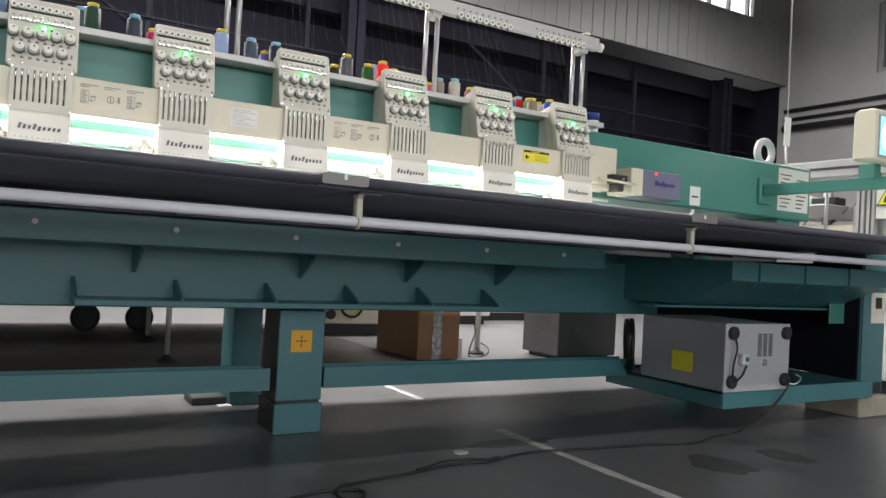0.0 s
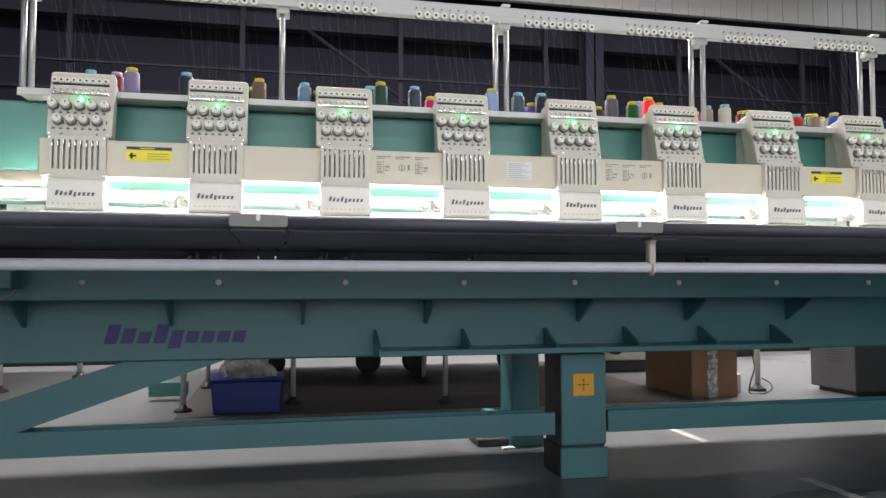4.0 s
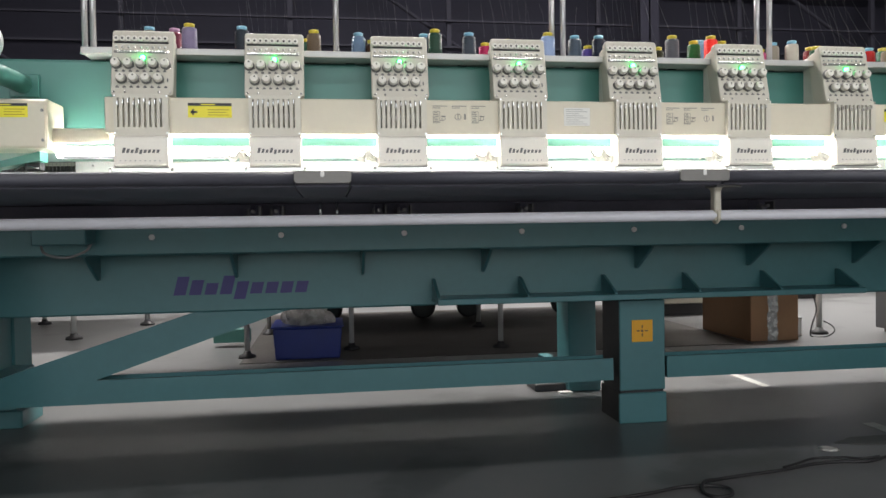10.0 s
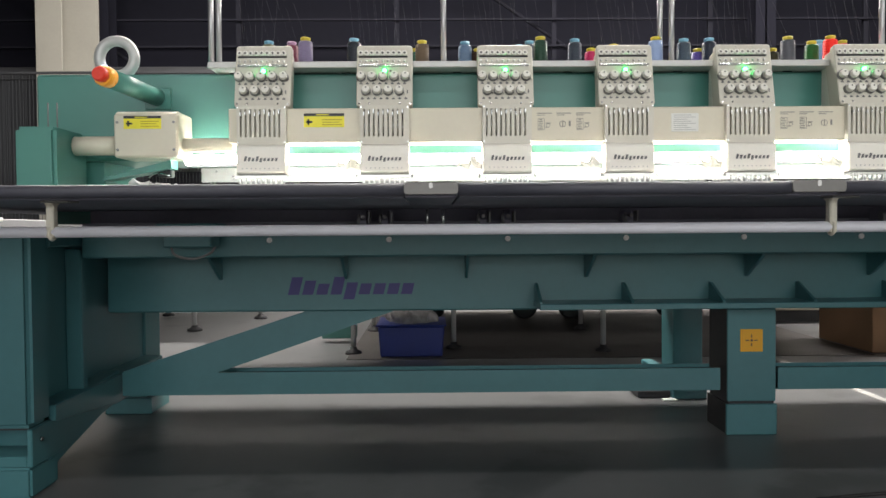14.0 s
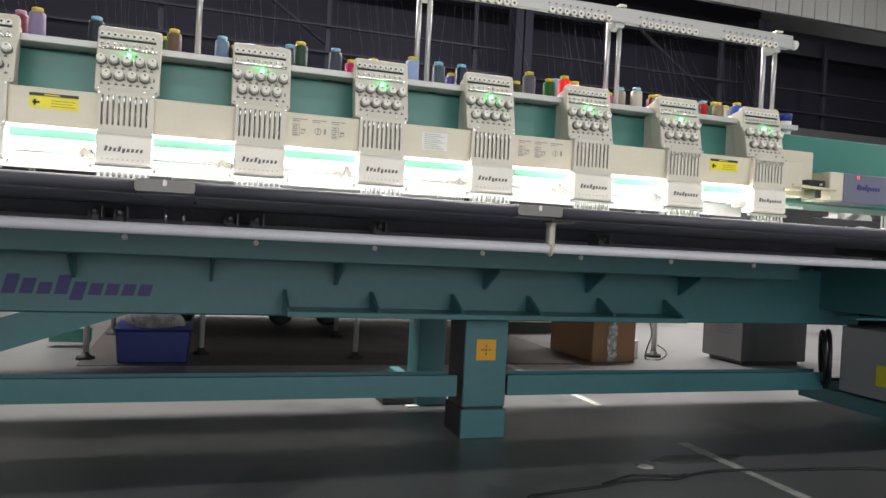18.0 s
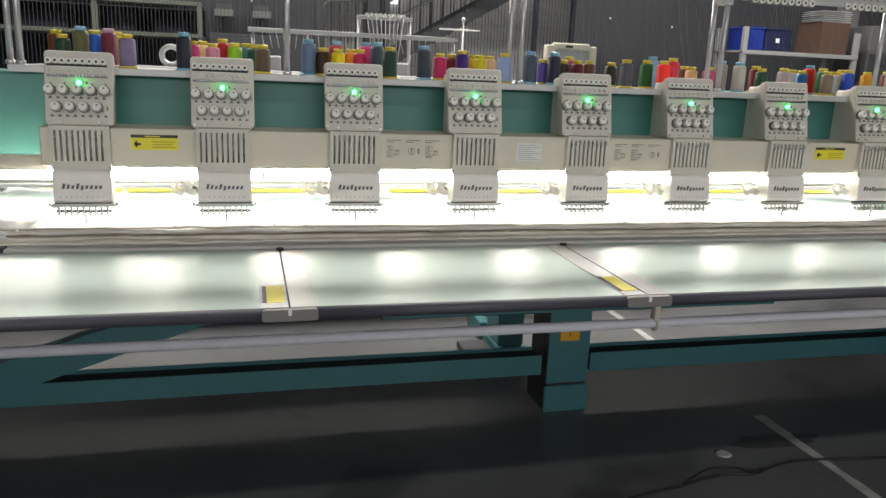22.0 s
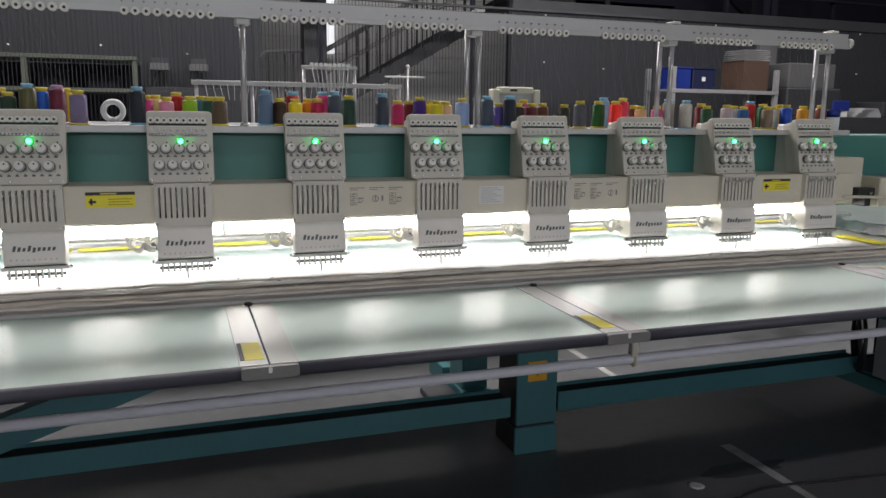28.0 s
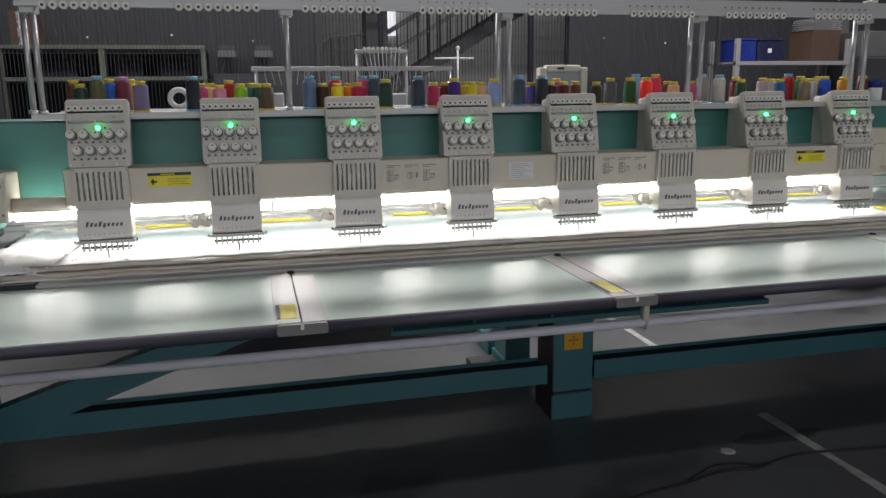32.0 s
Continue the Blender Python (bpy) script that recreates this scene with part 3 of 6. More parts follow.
part("leg_joint", box(1.674, 1.846, 0.306, 0.495, 0.117, 0.13), M["dark"], base)
part("rear_leg", box(1.665, 1.80, 0.93, 1.12, 0.05, 0.8, 0.006), M["teal"], base)
part("rear_foot", box(1.655, 1.81, 0.9, 1.14, 0.0, 0.06, 0.004), M["teal"], base)
part("rear_base", box(1.645, 1.70, 1.17, 1.40, 0.0, 0.10, 0.004), M["teal"], base)
part("rear_beam", box(-0.66, 4.6, 0.93, 1.1, 0.66, 0.80, 0.006), M["teal"], base)
tag = part("warning_plate", box(1.715, 1.800, 0.2965, 0.2995, 0.317, 0.402, 0.0008), M["orange"], leg, "orange square warning plate")
for dx, dz, w, h in ((0, 0, 0.008, 0.008), (-0.016, 0, 0.012, 0.004), (0.016, 0, 0.012, 0.004), (0, 0.016, 0.004, 0.012), (0, -0.016, 0.004, 0.012)):
    part("symbol", box(1.757 + dx - w / 2, 1.757 + dx + w / 2, 0.2955, 0.2965, 0.36 + dz - h / 2, 0.36 + dz + h / 2), M["ink"], tag)
wordmark(base, 0.012, 0.546, 0.475, 0.066, 0.2995, M["navy"])

# left end frame
endf = thing("machine_stand", "teal welded end stand with a hand slot", "machine stand")
part("front_column", box(-0.828, -0.632, -0.30, -0.18, 0.205, 0.80, 0.016, seg=3), M["teal"], endf)
for a in ((-0.832, -0.822, 0.092, 0.205), (-0.648, -0.632, 0.092, 0.205), (-0.822, -0.648, 0.092, 0.125)):
    part("slot_wall", box(a[0], a[1], -0.30, -0.1, a[2], a[3], 0.003), M["teal"], endf)
# Black back and lining paint the shade inside the hand slot.
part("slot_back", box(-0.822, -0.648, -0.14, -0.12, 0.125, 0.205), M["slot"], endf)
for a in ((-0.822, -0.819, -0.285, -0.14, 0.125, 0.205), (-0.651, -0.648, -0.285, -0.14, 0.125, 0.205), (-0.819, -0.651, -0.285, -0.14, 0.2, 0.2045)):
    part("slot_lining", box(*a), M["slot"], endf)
for x in (-0.833, -0.631):
    part("screw", lathe((x, -0.25, 0.165), (x + (0.006 if x > -0.7 else -0.006), -0.25, 0.165), [(0, 0.008), (1, 0.006)], 10), M["steel"], endf)
part("front_foot", box(-0.84, -0.634, -0.305, -0.14, 0.0, 0.092, 0.008, seg=2), M["teal"], endf)
part("foot_wedge", prism([(-0.18, 0.045), (-0.18, 0.23), (0.34, 0.262), (0.34, 0.15), (0.18, 0.131), (-0.12, 0.065)], "x", -0.80, -0.636, bev=0.004), M["teal"], endf)
part("side_panel", box(-0.72, -0.70, -0.18, 0.9, 0.22, 0.80, 0.003), M["teal"], endf)
part("stiffener", box(-0.70, -0.645, 0.06, 0.10, 0.23, 0.73, 0.004), M["teal"], endf)
part("sill", prism([(-0.18, 0.20), (-0.18, 0.25), (0.75, 0.25), (0.75, 0.15), (0.28, 0.15)], "x", -0.76, -0.62, bev=0.003), M["teal"], endf)
part("rear_column", box(-0.84, -0.69, 0.74, 0.92, 0.06, 0.80, 0.006), M["teal"], endf)
part("rear_foot", box(-0.86, -0.66, 0.72, 0.94, 0.0, 0.07, 0.004), M["teal"], endf)
part("top_bar", box(-0.83, -0.63, -0.18, 0.95, 0.74, 0.80, 0.004), M["teal"], endf)

# right end: trough, column, tray, cabinet
trough = thing("machine_stand", "teal sheet metal stand with a trough and column", "machine stand")
part("trough_body", prism([(-0.35, 0.77), (-0.35, 0.685), (-0.06, 0.56), (0.35, 0.56), (0.35, 0.77)], "x", 3.45, 4.64, bev=0.004), M["teal"], trough)
part("lip", box(3.25, 4.62, -0.10, 0.0, 0.548, 0.558, 0.002), M["teal"], trough)
for x in (3.62, 3.95, 4.3):
    part("rib", prism([(-0.36, 0.77), (-0.36, 0.69), (-0.30, 0.65), (-0.30, 0.77)], "x", x, x + 0.012), M["teal"], trough)
part("right_column", box(4.69, 4.91, -0.20, 0.1, 0.11, 0.86, 0.008, seg=2), M["teal"], trough)
# Black patch painted for the shaded recess at the column's foot.
part("column_slot", box(4.71, 4.89, -0.202, -0.2, 0.115, 0.172), M["slot"], trough)
# The shade inside the stand is put into the colour of both sheets.
part("end_panel", box(4.672, 4.688, -0.19, 0.9, 0.19, 0.80), M["slate"], trough, "inner sheet with the stand's shade in its colour")
part("right_panel", box(3.86, 4.64, 0.5, 0.52, 0.12, 0.62), M["slate"], trough, "inner sheet with the stand's shade in its colour")
part("rear_column", box(4.64, 4.82, 0.9, 1.1, 0.0, 0.86, 0.006), M["teal"], trough)
part("hang_plate", box(4.53, 4.66, -0.12, -0.11, 0.48, 0.62, 0.002), M["teal_light"], trough)
sw = part("switch_plate", box(4.765, 4.895, -0.206, -0.2, 0.49, 0.655, 0.002), M["beige"], trough, "beige switch plate")
part("switch_knob", box(4.80, 4.85, -0.215, -0.206, 0.57, 0.63, 0.003), M["dark"], sw)
tray = thing("cabinet_tray", "teal steel tray carrying the control cabinet", "tray")
part("tray_plate", box(3.5, 4.66, -0.285, 0.45, 0.178, 0.19, 0.002), M["teal"], tray)
for a in ((3.5, 4.66, -0.29, -0.278, 0.115, 0.20), (3.5, 3.512, -0.278, 0.45, 0.115, 0.20), (3.5, 4.66, 0.44, 0.452, 0.115, 0.20)):
    part("tray_edge", box(*a, 0.002), M["teal"], tray)
block = single("concrete_block", box(4.60, 4.90, -0.26, 0.05, 0.0, 0.109, 0.008), M["concrete"], "rough concrete block propping the end column on the floor", "block")
cab = thing("control_cabinet", "silver grey sheet metal control cabinet lying on the tray", "cabinet", (3.49, -0.3, 0.192))
part("body", box(0, 0.445, 0.006, 0.50, 0.0, 0.30, 0.004), M["cabinet"], cab)
face = part("face_plate", box(-0.002, 0.447, 0.0, 0.006, -0.002, 0.302, 0.002), M["cab_face"], cab, "bright sheet metal face")
pad = mesh_of(lathe((0, 0, 0), (0, -0.018, 0), [(0, 0.03), (0.8, 0.03), (1, 0.024)], 18), "rubber_foot", M["dark"])
for x, z in ((0.04, 0.26), (0.41, 0.26), (0.04, 0.045), (0.41, 0.045)):
    put("rubber_foot", pad, face, (x, 0, z))
vent = bmesh.new()
for i in range(3):
    for j in range(11):
        box(0.215 + i * 0.038, 0.243 + i * 0.038, -0.001, 0.0, 0.155 + j * 0.0095, 0.161 + j * 0.0095, 0, vent)
part("vent_slots", vent, M["slot"], face)
plug = part("socket", box(0.085, 0.125, -0.03, 0.0, 0.12, 0.17, 0.006), M["paper"], face, "white plug socket")
part("socket_core", lathe((0.107, -0.03, 0.147), (0.107, -0.036, 0.147), [(0, 0.012), (1, 0.01)], 6), M["teal_light"], plug)
part("knob", lathe((0.27, 0, 0.125), (0.27, -0.008, 0.125), [(0, 0.016), (1, 0.014)], 14), M["alu"], face)
part("cord", tube(spline([(0.045, -0.012, 0.24), (0.05, -0.02, 0.19), (0.03, -0.02, 0.12), (0.04, -0.015, 0.05), (0.085, -0.02, 0.07), (0.105, -0.03, 0.12)]), 0.005, 6), M["cable"], face)
part("yellow_sticker", box(-0.0025, 0.0, 0.18, 0.30, 0.06, 0.15), M["yellow"], cab, "yellow warning sticker")
part("hook", tube(spline([(0.445, 0.02, 0.03), (0.48, -0.01, 0.02), (0.5, -0.03, 0.05), (0.46, -0.03, 0.07)]), 0.004, 6), M["alu"], cab)
coil = thing("cable_coil", "black corrugated cable loop beside the control cabinet", "cable")
for k in range(2):
    part("loop", ring((3.535 - 0.014 * k, 0.32 + 0.012 * k, 0.318 + 0.004 * k), (0.76, -0.64, 0.05 * k), 0.135 - 0.008 * k, 0.010, 28, 8), M["cable"], coil)


# ---- upper beam with its covers ----
ub = thing("upper_beam", "long teal enamelled hollow beam carrying the embroidery heads", "machine beam")
part("beam_body", box(-0.82, 4.69, 0.13, 0.47, 1.035, 1.335, 0.008), M["teal_light"], ub)
for x in (-0.80, 4.45):
    part("beam_post", box(x, x + 0.2, 0.16, 0.44, 0.815, 1.036, 0.004), M["teal_light"], ub)
part("end_label", box(4.395, 4.665, 0.1275, 0.1295, 1.08, 1.315), M["paper"], ub, "large white printed label sheet")
lb = bmesh.new()
for i in range(9):
    box(4.41 + 0.02 * (i % 2), 4.475 + 0.017 * (i % 3), 0.1265, 0.1275, 1.10 + i * 0.022, 1.106 + i * 0.022, 0, lb)
for i in range(8):
    box(4.555, 4.605 + 0.012 * (i % 4), 0.1265, 0.1275, 1.10 + i * 0.022, 1.107 + i * 0.022, 0, lb)
part("print_bars", lb, M["ink"], ub)
part("small_label", box(3.70, 3.775, 0.1275, 0.1295, 1.05, 1.145), M["paper"], ub, "small white label")
part("print_bars", box(3.712, 3.76, 0.1265, 0.1275, 1.09, 1.098), M["ink"], ub)

rail = thing("head_rail_cover", "cream enamelled cover running behind the embroidery heads", "machine cover")
part("cover", box(-0.11, 2.99, -0.038, 0.06, 1.075, 1.187, 0.003), M["cream"], rail)
part("end_cover", box(2.86, 3.095, 0.02, 0.128, 1.055, 1.246, 0.003), M["cream"], rail)
part("top_flange", box(-0.11, 2.99, 0.06, 0.13, 1.15, 1.187), M["cream"], rail)


def danger_label(parent, x0, x1, z0, z1, y):
    p = part("warning_label", box(x0, x1, y - 0.0015, y, z0, z1), M["yellow"], parent, "yellow warning label with a black heading")
    bm = box(x0, x1, y - 0.0025, y - 0.0015, z1 - (z1 - z0) * 0.2, z1)
    part("heading_bar", bm, M["ink"], p)
    bm = box(x0 + 0.008, x0 + 0.028, y - 0.0025, y - 0.0015, z0 + 0.014, z0 + 0.02)
    box(x0 + 0.012, x0 + 0.018, y - 0.0025, y - 0.0015, z0 + 0.008, z0 + 0.026, 0, bm)
    part("symbol", bm, M["ink"], p)
    for k in range(3):
        part("text_bar", box(x0 + (x1 - x0) * 0.45, x1 - 0.008 - 0.008 * (k % 2), y - 0.0022, y - 0.0015, z0 + 0.007 + 0.008 * k, z0 + 0.0095 + 0.008 * k), M["label_ink"], p)
    part("heading_mark", box(x0 + (x1 - x0) * 0.3, x0 + (x1 - x0) * 0.62, y - 0.003, y - 0.0025, z1 - (z1 - z0) * 0.14, z1 - (z1 - z0) * 0.07), M["yellow"], p)


danger_label(rail, 0.136, 0.268, 1.125, 1.17, -0.038)
danger_label(rail, 2.53, 2.66, 1.125, 1.17, -0.038)


def print_panel(parent, x0, y, turn):
    """Threading diagram: three columns of small line drawings under short headings."""
    for k in range(3):
        cx = x0 + 0.006 + 0.064 * k
        part("print_heading", box(cx, cx + 0.048, y - 0.001, y, 1.166, 1.1685), M["greyink"], parent)
        part("print_heading", box(cx, cx + 0.026, y - 0.001, y, 1.160, 1.1622), M["greyink"], parent)
        if (k + turn) % 3 == 1:
            part("print_ring", ring((cx + 0.02, y, 1.132), (0, 1, 0), 0.010, 0.0011, 16, 4), M["greyink"], parent)
            part("print_line", box(cx + 0.0185, cx + 0.0215, y - 0.001, y, 1.124, 1.142), M["greyink"], parent)
            part("print_line", box(cx + 0.040, cx + 0.046, y - 0.001, y, 1.124, 1.142), M["greyink"], parent)
        else:
            for a, b, c, d in ((0.002, 0.024, 1.112, 1.1132), (0.002, 0.024, 1.149, 1.1502), (0.002, 0.0032, 1.112, 1.150), (0.0228, 0.024, 1.112, 1.150)):
                part("print_line", box(cx + a, cx + b, y - 0.001, y, c, d), M["greyink"], parent)
            part("print_ring", ring((cx + 0.036, y, 1.127), (0, 1, 0), 0.006, 0.0009, 12, 4), M["greyink"], parent)
            for q in range(6):
                part("print_line", box(cx + 0.004 + 0.003 * (q % 2), cx + 0.02 - 0.002 * (q % 3), y - 0.001, y, 1.115 + 0.006 * q, 1.1175 + 0.006 * q), M["greyink"], parent)
            part("print_line", box(cx + 0.028, cx + 0.044, y - 0.001, y, 1.133, 1.136), M["greyink"], parent)
            part("print_line", box(cx + 0.026, cx + 0.036, y - 0.001, y, 1.120, 1.1225), M["greyink"], parent)


print_panel(rail, 0.896, -0.0382, 0)
print_panel(rail, 1.70, -0.0382, 2)
part("paper_label", box(1.345, 1.435, -0.040, -0.038, 1.105, 1.165), M["paper"], rail, "white paper label with rows of print")
for i in range(8):
    part("print_bar", box(1.352, 1.425 - 0.014 * (i % 3), -0.041, -0.040, 1.110 + i * 0.0068, 1.1122 + i * 0.0068), M["faintink"], rail)

# Added pale strip: lamplight on the beam's rear lip is put into it.
rg = thing("beam_glow_strip", "added pale strip standing in for lamplight under the beam", "guard strip")
for i in range(4):
    x0 = -0.35 + i * 0.8625
    st = part("strip", box(x0, x0 + 0.8605, 0.452, 0.464, 0.978, 1.0345, 0.001), M["dim_white"], rg)
    for x in (x0 + 0.06, x0 + 0.8):
        part("screw", lathe((x, 0.452, 1.02), (x, 0.449, 1.02), [(0, 0.005), (1, 0.004)], 8), M["comb"], st)
lamp = thing("led_light_bar", "bright white tube light strip under the upper beam", "work light")
part("housing", box(-0.30, 2.98, 0.106, 0.1295, 1.049, 1.053, 0.001), M["alu_paint"], lamp)
for i in range(8):
    x0 = -0.30 + i * 0.41
    part("light_tube", cyl((x0 + 0.006, 0.10, 1.030), (x0 + 0.4035, 0.10, 1.030), 0.0155, 14), M["tube"], lamp, "glowing white tube")
    part("end_cap", cyl((x0 + 0.404, 0.10, 1.030), (x0 + 0.4095, 0.10, 1.030), 0.016, 14), M["white"], lamp)


# ---- embroidery heads ----
def build_head():
    h = thing("stitching_unit", "pale grey embroidery head with tension knobs and green lamp", "embroidery head", group="embroidery heads")
    part("head_body", box(-0.07, 0.07, 0.0, 0.135, 1.10, 1.38, 0.006), M["white"], h)
    # tilted thread tension board
    B = Matrix.Translation((0, -0.036, 1.193)) @ Matrix.Rotation(radians(-12.4), 4, "X")
    board = part("tension_board", moved(prism(rounded(-0.0925, 0.0925, 0.0, 0.214, 0.010), "y", 0.0, 0.026, bev=0.0025), B), M["grey_plastic"], h)
    part("board_side", moved(prism(rounded(-0.086, 0.086, 0.006, 0.208, 0.008), "y", 0.026, 0.075), B), M["grey_plastic"], h)

    def fixed(name, bm, material, label=""):
        return part(name, moved(bm, B), material, board, label)

    fixed("guide_bar", box(-0.086, 0.076, -0.003, 0.0, 0.170, 0.1765, 0.001), M["slot"])
    for i in range(9):
        x = -0.0795 + i * 0.0182
        g = fixed("thread_guide", lathe((x, 0.0, 0.184), (x, -0.010, 0.184), [(0, 0.006), (0.45, 0.006), (0.5, 0.0093), (0.9, 0.0093), (1, 0.0084)], 14), M["white"])
        part("guide_hole", moved(lathe((x, -0.0101, 0.184), (x, -0.0106, 0.184), [(0, 0.0038), (1, 0.0035)], 8), B), M["slot"], g)
    fixed("comb_rail", box(-0.086, 0.078, -0.003, 0.0, 0.1385, 0.146, 0.0008), M["comb"])
    teeth = bmesh.new()
    for i in range(18):
        x = -0.083 + i * 0.0092
        box(x, x + 0.0045, -0.007, -0.003, 0.1395, 0.1455, 0, teeth)
    tagged(fixed("comb_teeth", teeth, M["steel"]), kind="stuff")
    for i in range(9):
        x = -0.0795 + i * 0.0182
        fixed("guide_pin", lathe((x, 0.0, 0.158), (x, -0.006, 0.158), [(0, 0.0042), (0.6, 0.0042), (1, 0.003)], 8), M["alu"])
    # Green disc behind the lens: the lamp's halo is put into its colour.
    socket = fixed("lamp_halo_disc", lathe((0.0, 0.0, 0.1229), (0.0, -0.002, 0.1229), [(0, 0.0125), (1, 0.012)], 16), M["halo_green"])
    lens = lathe((0.0, -0.002, 0.1229), (0.0, -0.011, 0.1229), [(0, 0.0070), (0.5, 0.0070), (1, 0.0036)], 14)
    part("signal_lamp", moved(lens, B), M["led"], socket, "glowing green signal lamp")
    fixed("sensor_hole", lathe((0.020, 0.0, 0.1235), (0.020, -0.001, 0.1235), [(0, 0.0035), (1, 0.0033)], 10), M["ink"])
    for row, z, n, x0 in ((0, 0.101, 5, -0.078), (1, 0.052, 4, -0.061)):
        for i in range(n):
            x = x0 + i * 0.0365
            k = lathe((x, -0.008, z), (x, -0.026, z), [(0, 0.0105), (0.1, 0.0133), (0.8, 0.0129), (1, 0.011)], 16)
            knob = fixed("tension_knob", k, M["white"])
            part("stud", moved(lathe((x + 0.001, -0.0261, z + 0.004), (x + 0.001, -0.0275, z + 0.004), [(0, 0.0027), (1, 0.0022)], 8), B), M["slot"], knob)
            part("disc", moved(lathe((x, -0.0005, z), (x, -0.008, z), [(0, 0.0165), (0.35, 0.0165), (0.5, 0.0115), (0.7, 0.0158), (1, 0.0158)], 16), B), M["disc"], knob)
            part("spring_end", moved(tube([(x + 0.012, -0.004, z - 0.006), (x + 0.018, -0.007, z - 0.011), (x + 0.015, -0.007, z - 0.016)], 0.0011, 5), B), M["steel"], knob)
    for row, z in ((0, 0.0765), (1, 0.024)):
        for i in range(8):
            x = -0.082 + i * 0.0205 + 0.004 * row
            fixed("print_mark", box(x, x + 0.0095, -0.0008, 0, z, z + 0.0042), M["markink"])
            fixed("print_mark", box(x + 0.0025, x + 0.006, -0.0008, 0, z + 0.0042, z + 0.0072), M["markink"])
    for i in range(5):
        fixed("print_mark", box(-0.077 + i * 0.0365, -0.0725 + i * 0.0365, -0.0008, 0, 0.1185, 0.1225), M["markink"])
    fixed("print_mark", box(0.073, 0.077, -0.0008, 0, 0.044, 0.056), M["markink"])
    for x, z in ((-0.083, 0.010), (0.083, 0.010), (-0.05, 0.010), (0.05, 0.010)):
        fixed("screw", lathe((x, 0, z), (x, -0.002, z), [(0, 0.0036), (1, 0.0030)], 8), M["steel"])
    # needle case with nine slots
    part("case_back", box(-0.074, 0.076, -0.036, -0.030, 1.07, 1.19), M["slot"], h)
    plate = bmesh.new()
    box(-0.079, 0.081, -0.058, -0.048, 1.181, 1.193, 0, plate)
    box(-0.079, 0.081, -0.058, -0.048, 1.066, 1.092, 0, plate)
    for i in range(10):
        a = -0.079 if i == 0 else -0.0685 + (i - 1) * 0.0156 + 0.0062
        b = 0.081 if i == 9 else -0.0685 + i * 0.0156
        box(a, b, -0.058, -0.048, 1.092, 1.181, 0, plate)
    case = part("needle_case", plate, M["grey_plastic"], h)
    for a, b in ((-0.079, -0.074), (0.076, 0.081)):
        part("case_side", box(a, b, -0.048, 0.0, 1.066, 1.193), M["grey_plastic"], h)
    for i in range(9):
        x = -0.0654 + i * 0.0156
        part("needle_bar", cyl((x, -0.043, 1.068), (x, -0.043, 1.19), 0.0017, 6), M["steel"], case)
        part("take_up_lever", box(x - 0.0014, x + 0.0014, -0.068, -0.042, 1.158 + 0.004 * (i % 3), 1.170 + 0.004 * (i % 3), 0.0004), M["steel"], case)
    for x in (-0.075, 0.077):
        for z in (1.074, 1.187):
            part("screw", lathe((x, -0.058, z), (x, -0.0605, z), [(0, 0.0030), (1, 0.0024)], 8), M["steel"], case)
    # white front cover with the maker's bars
    cover = part("front_cover", prism([(-0.058, 1.066), (-0.068, 1.058), (-0.073, 0.976), (-0.062, 0.969), (0.0, 0.969), (0.0, 1.066)], "x", -0.078, 0.080, bev=0.0025), M["white"], h)
    shape = ((1.0, 0), (0.8, 0), (0.65, 0), (1.0, 0), (0.65, -0.25), (0.65, 0), (0.65, 0), (0.65, 0), (0.65, 0))
    for i, (tall, low) in enumerate(shape):
        a = -0.054 + i * 0.0125
        z = 1.012 + low * 0.014
        part("mark_bar", prism([(a, z), (a + 0.0072, z), (a + 0.0072 + 0.004 * tall, 1.012 + 0.0155 * tall), (a + 0.004 * tall, 1.012 + 0.0155 * tall)], "y", -0.0725, -0.0690), M["markink"], cover)
    for i in range(9):
        x = -0.058 + i * 0.0143
        part("cover_mark", lathe((x, -0.0738, 0.988), (x, -0.0715, 0.988), [(0, 0.0022), (1, 0.0022)], 6), M["faintink"], cover)
    # presser feet
    foot_bar = part("presser_bar", box(-0.086, 0.086, -0.068, -0.054, 0.957, 0.967, 0.001), M["alu"], h)
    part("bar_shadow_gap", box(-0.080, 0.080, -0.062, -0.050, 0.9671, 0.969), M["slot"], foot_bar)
    for x in (-0.088, 0.088):
        part("bar_end", lathe((x, -0.06, 0.962), (x + (0.006 if x > 0 else -0.006), -0.06, 0.962), [(0, 0.007), (1, 0.006)], 8), M["steel"], foot_bar)
    for i in range(9):
        x = -0.066 + i * 0.0165
        bm = box(x - 0.0025, x + 0.0025, -0.070, -0.062, 0.938, 0.960, 0.0008)
        box(x - 0.0045, x + 0.0045, -0.073, -0.058, 0.934, 0.939, 0.001, bm)
        part("presser_foot", bm, M["alu"], foot_bar)
    part("foot_rail", box(-0.074, 0.076, -0.062, -0.057, 0.940, 0.948), M["comb"], foot_bar)
    part("needle", lathe((0.004, -0.062, 0.940), (0.004, -0.062, 0.908), [(0, 0.003), (0.6, 0.0024), (1, 0.0012)], 8), M["comb"], foot_bar)
    return h


head = build_head()
for i in range(1, 8):
    copy_thing(head, pose(0.4 * i, 0, 0))

single("wiper_rod", cyl((-0.25, 0.02, 1.008), (3.05, 0.02, 1.008), 0.0055, 10), M["pipe"], "thin white wiper rod running behind the heads", "rod")

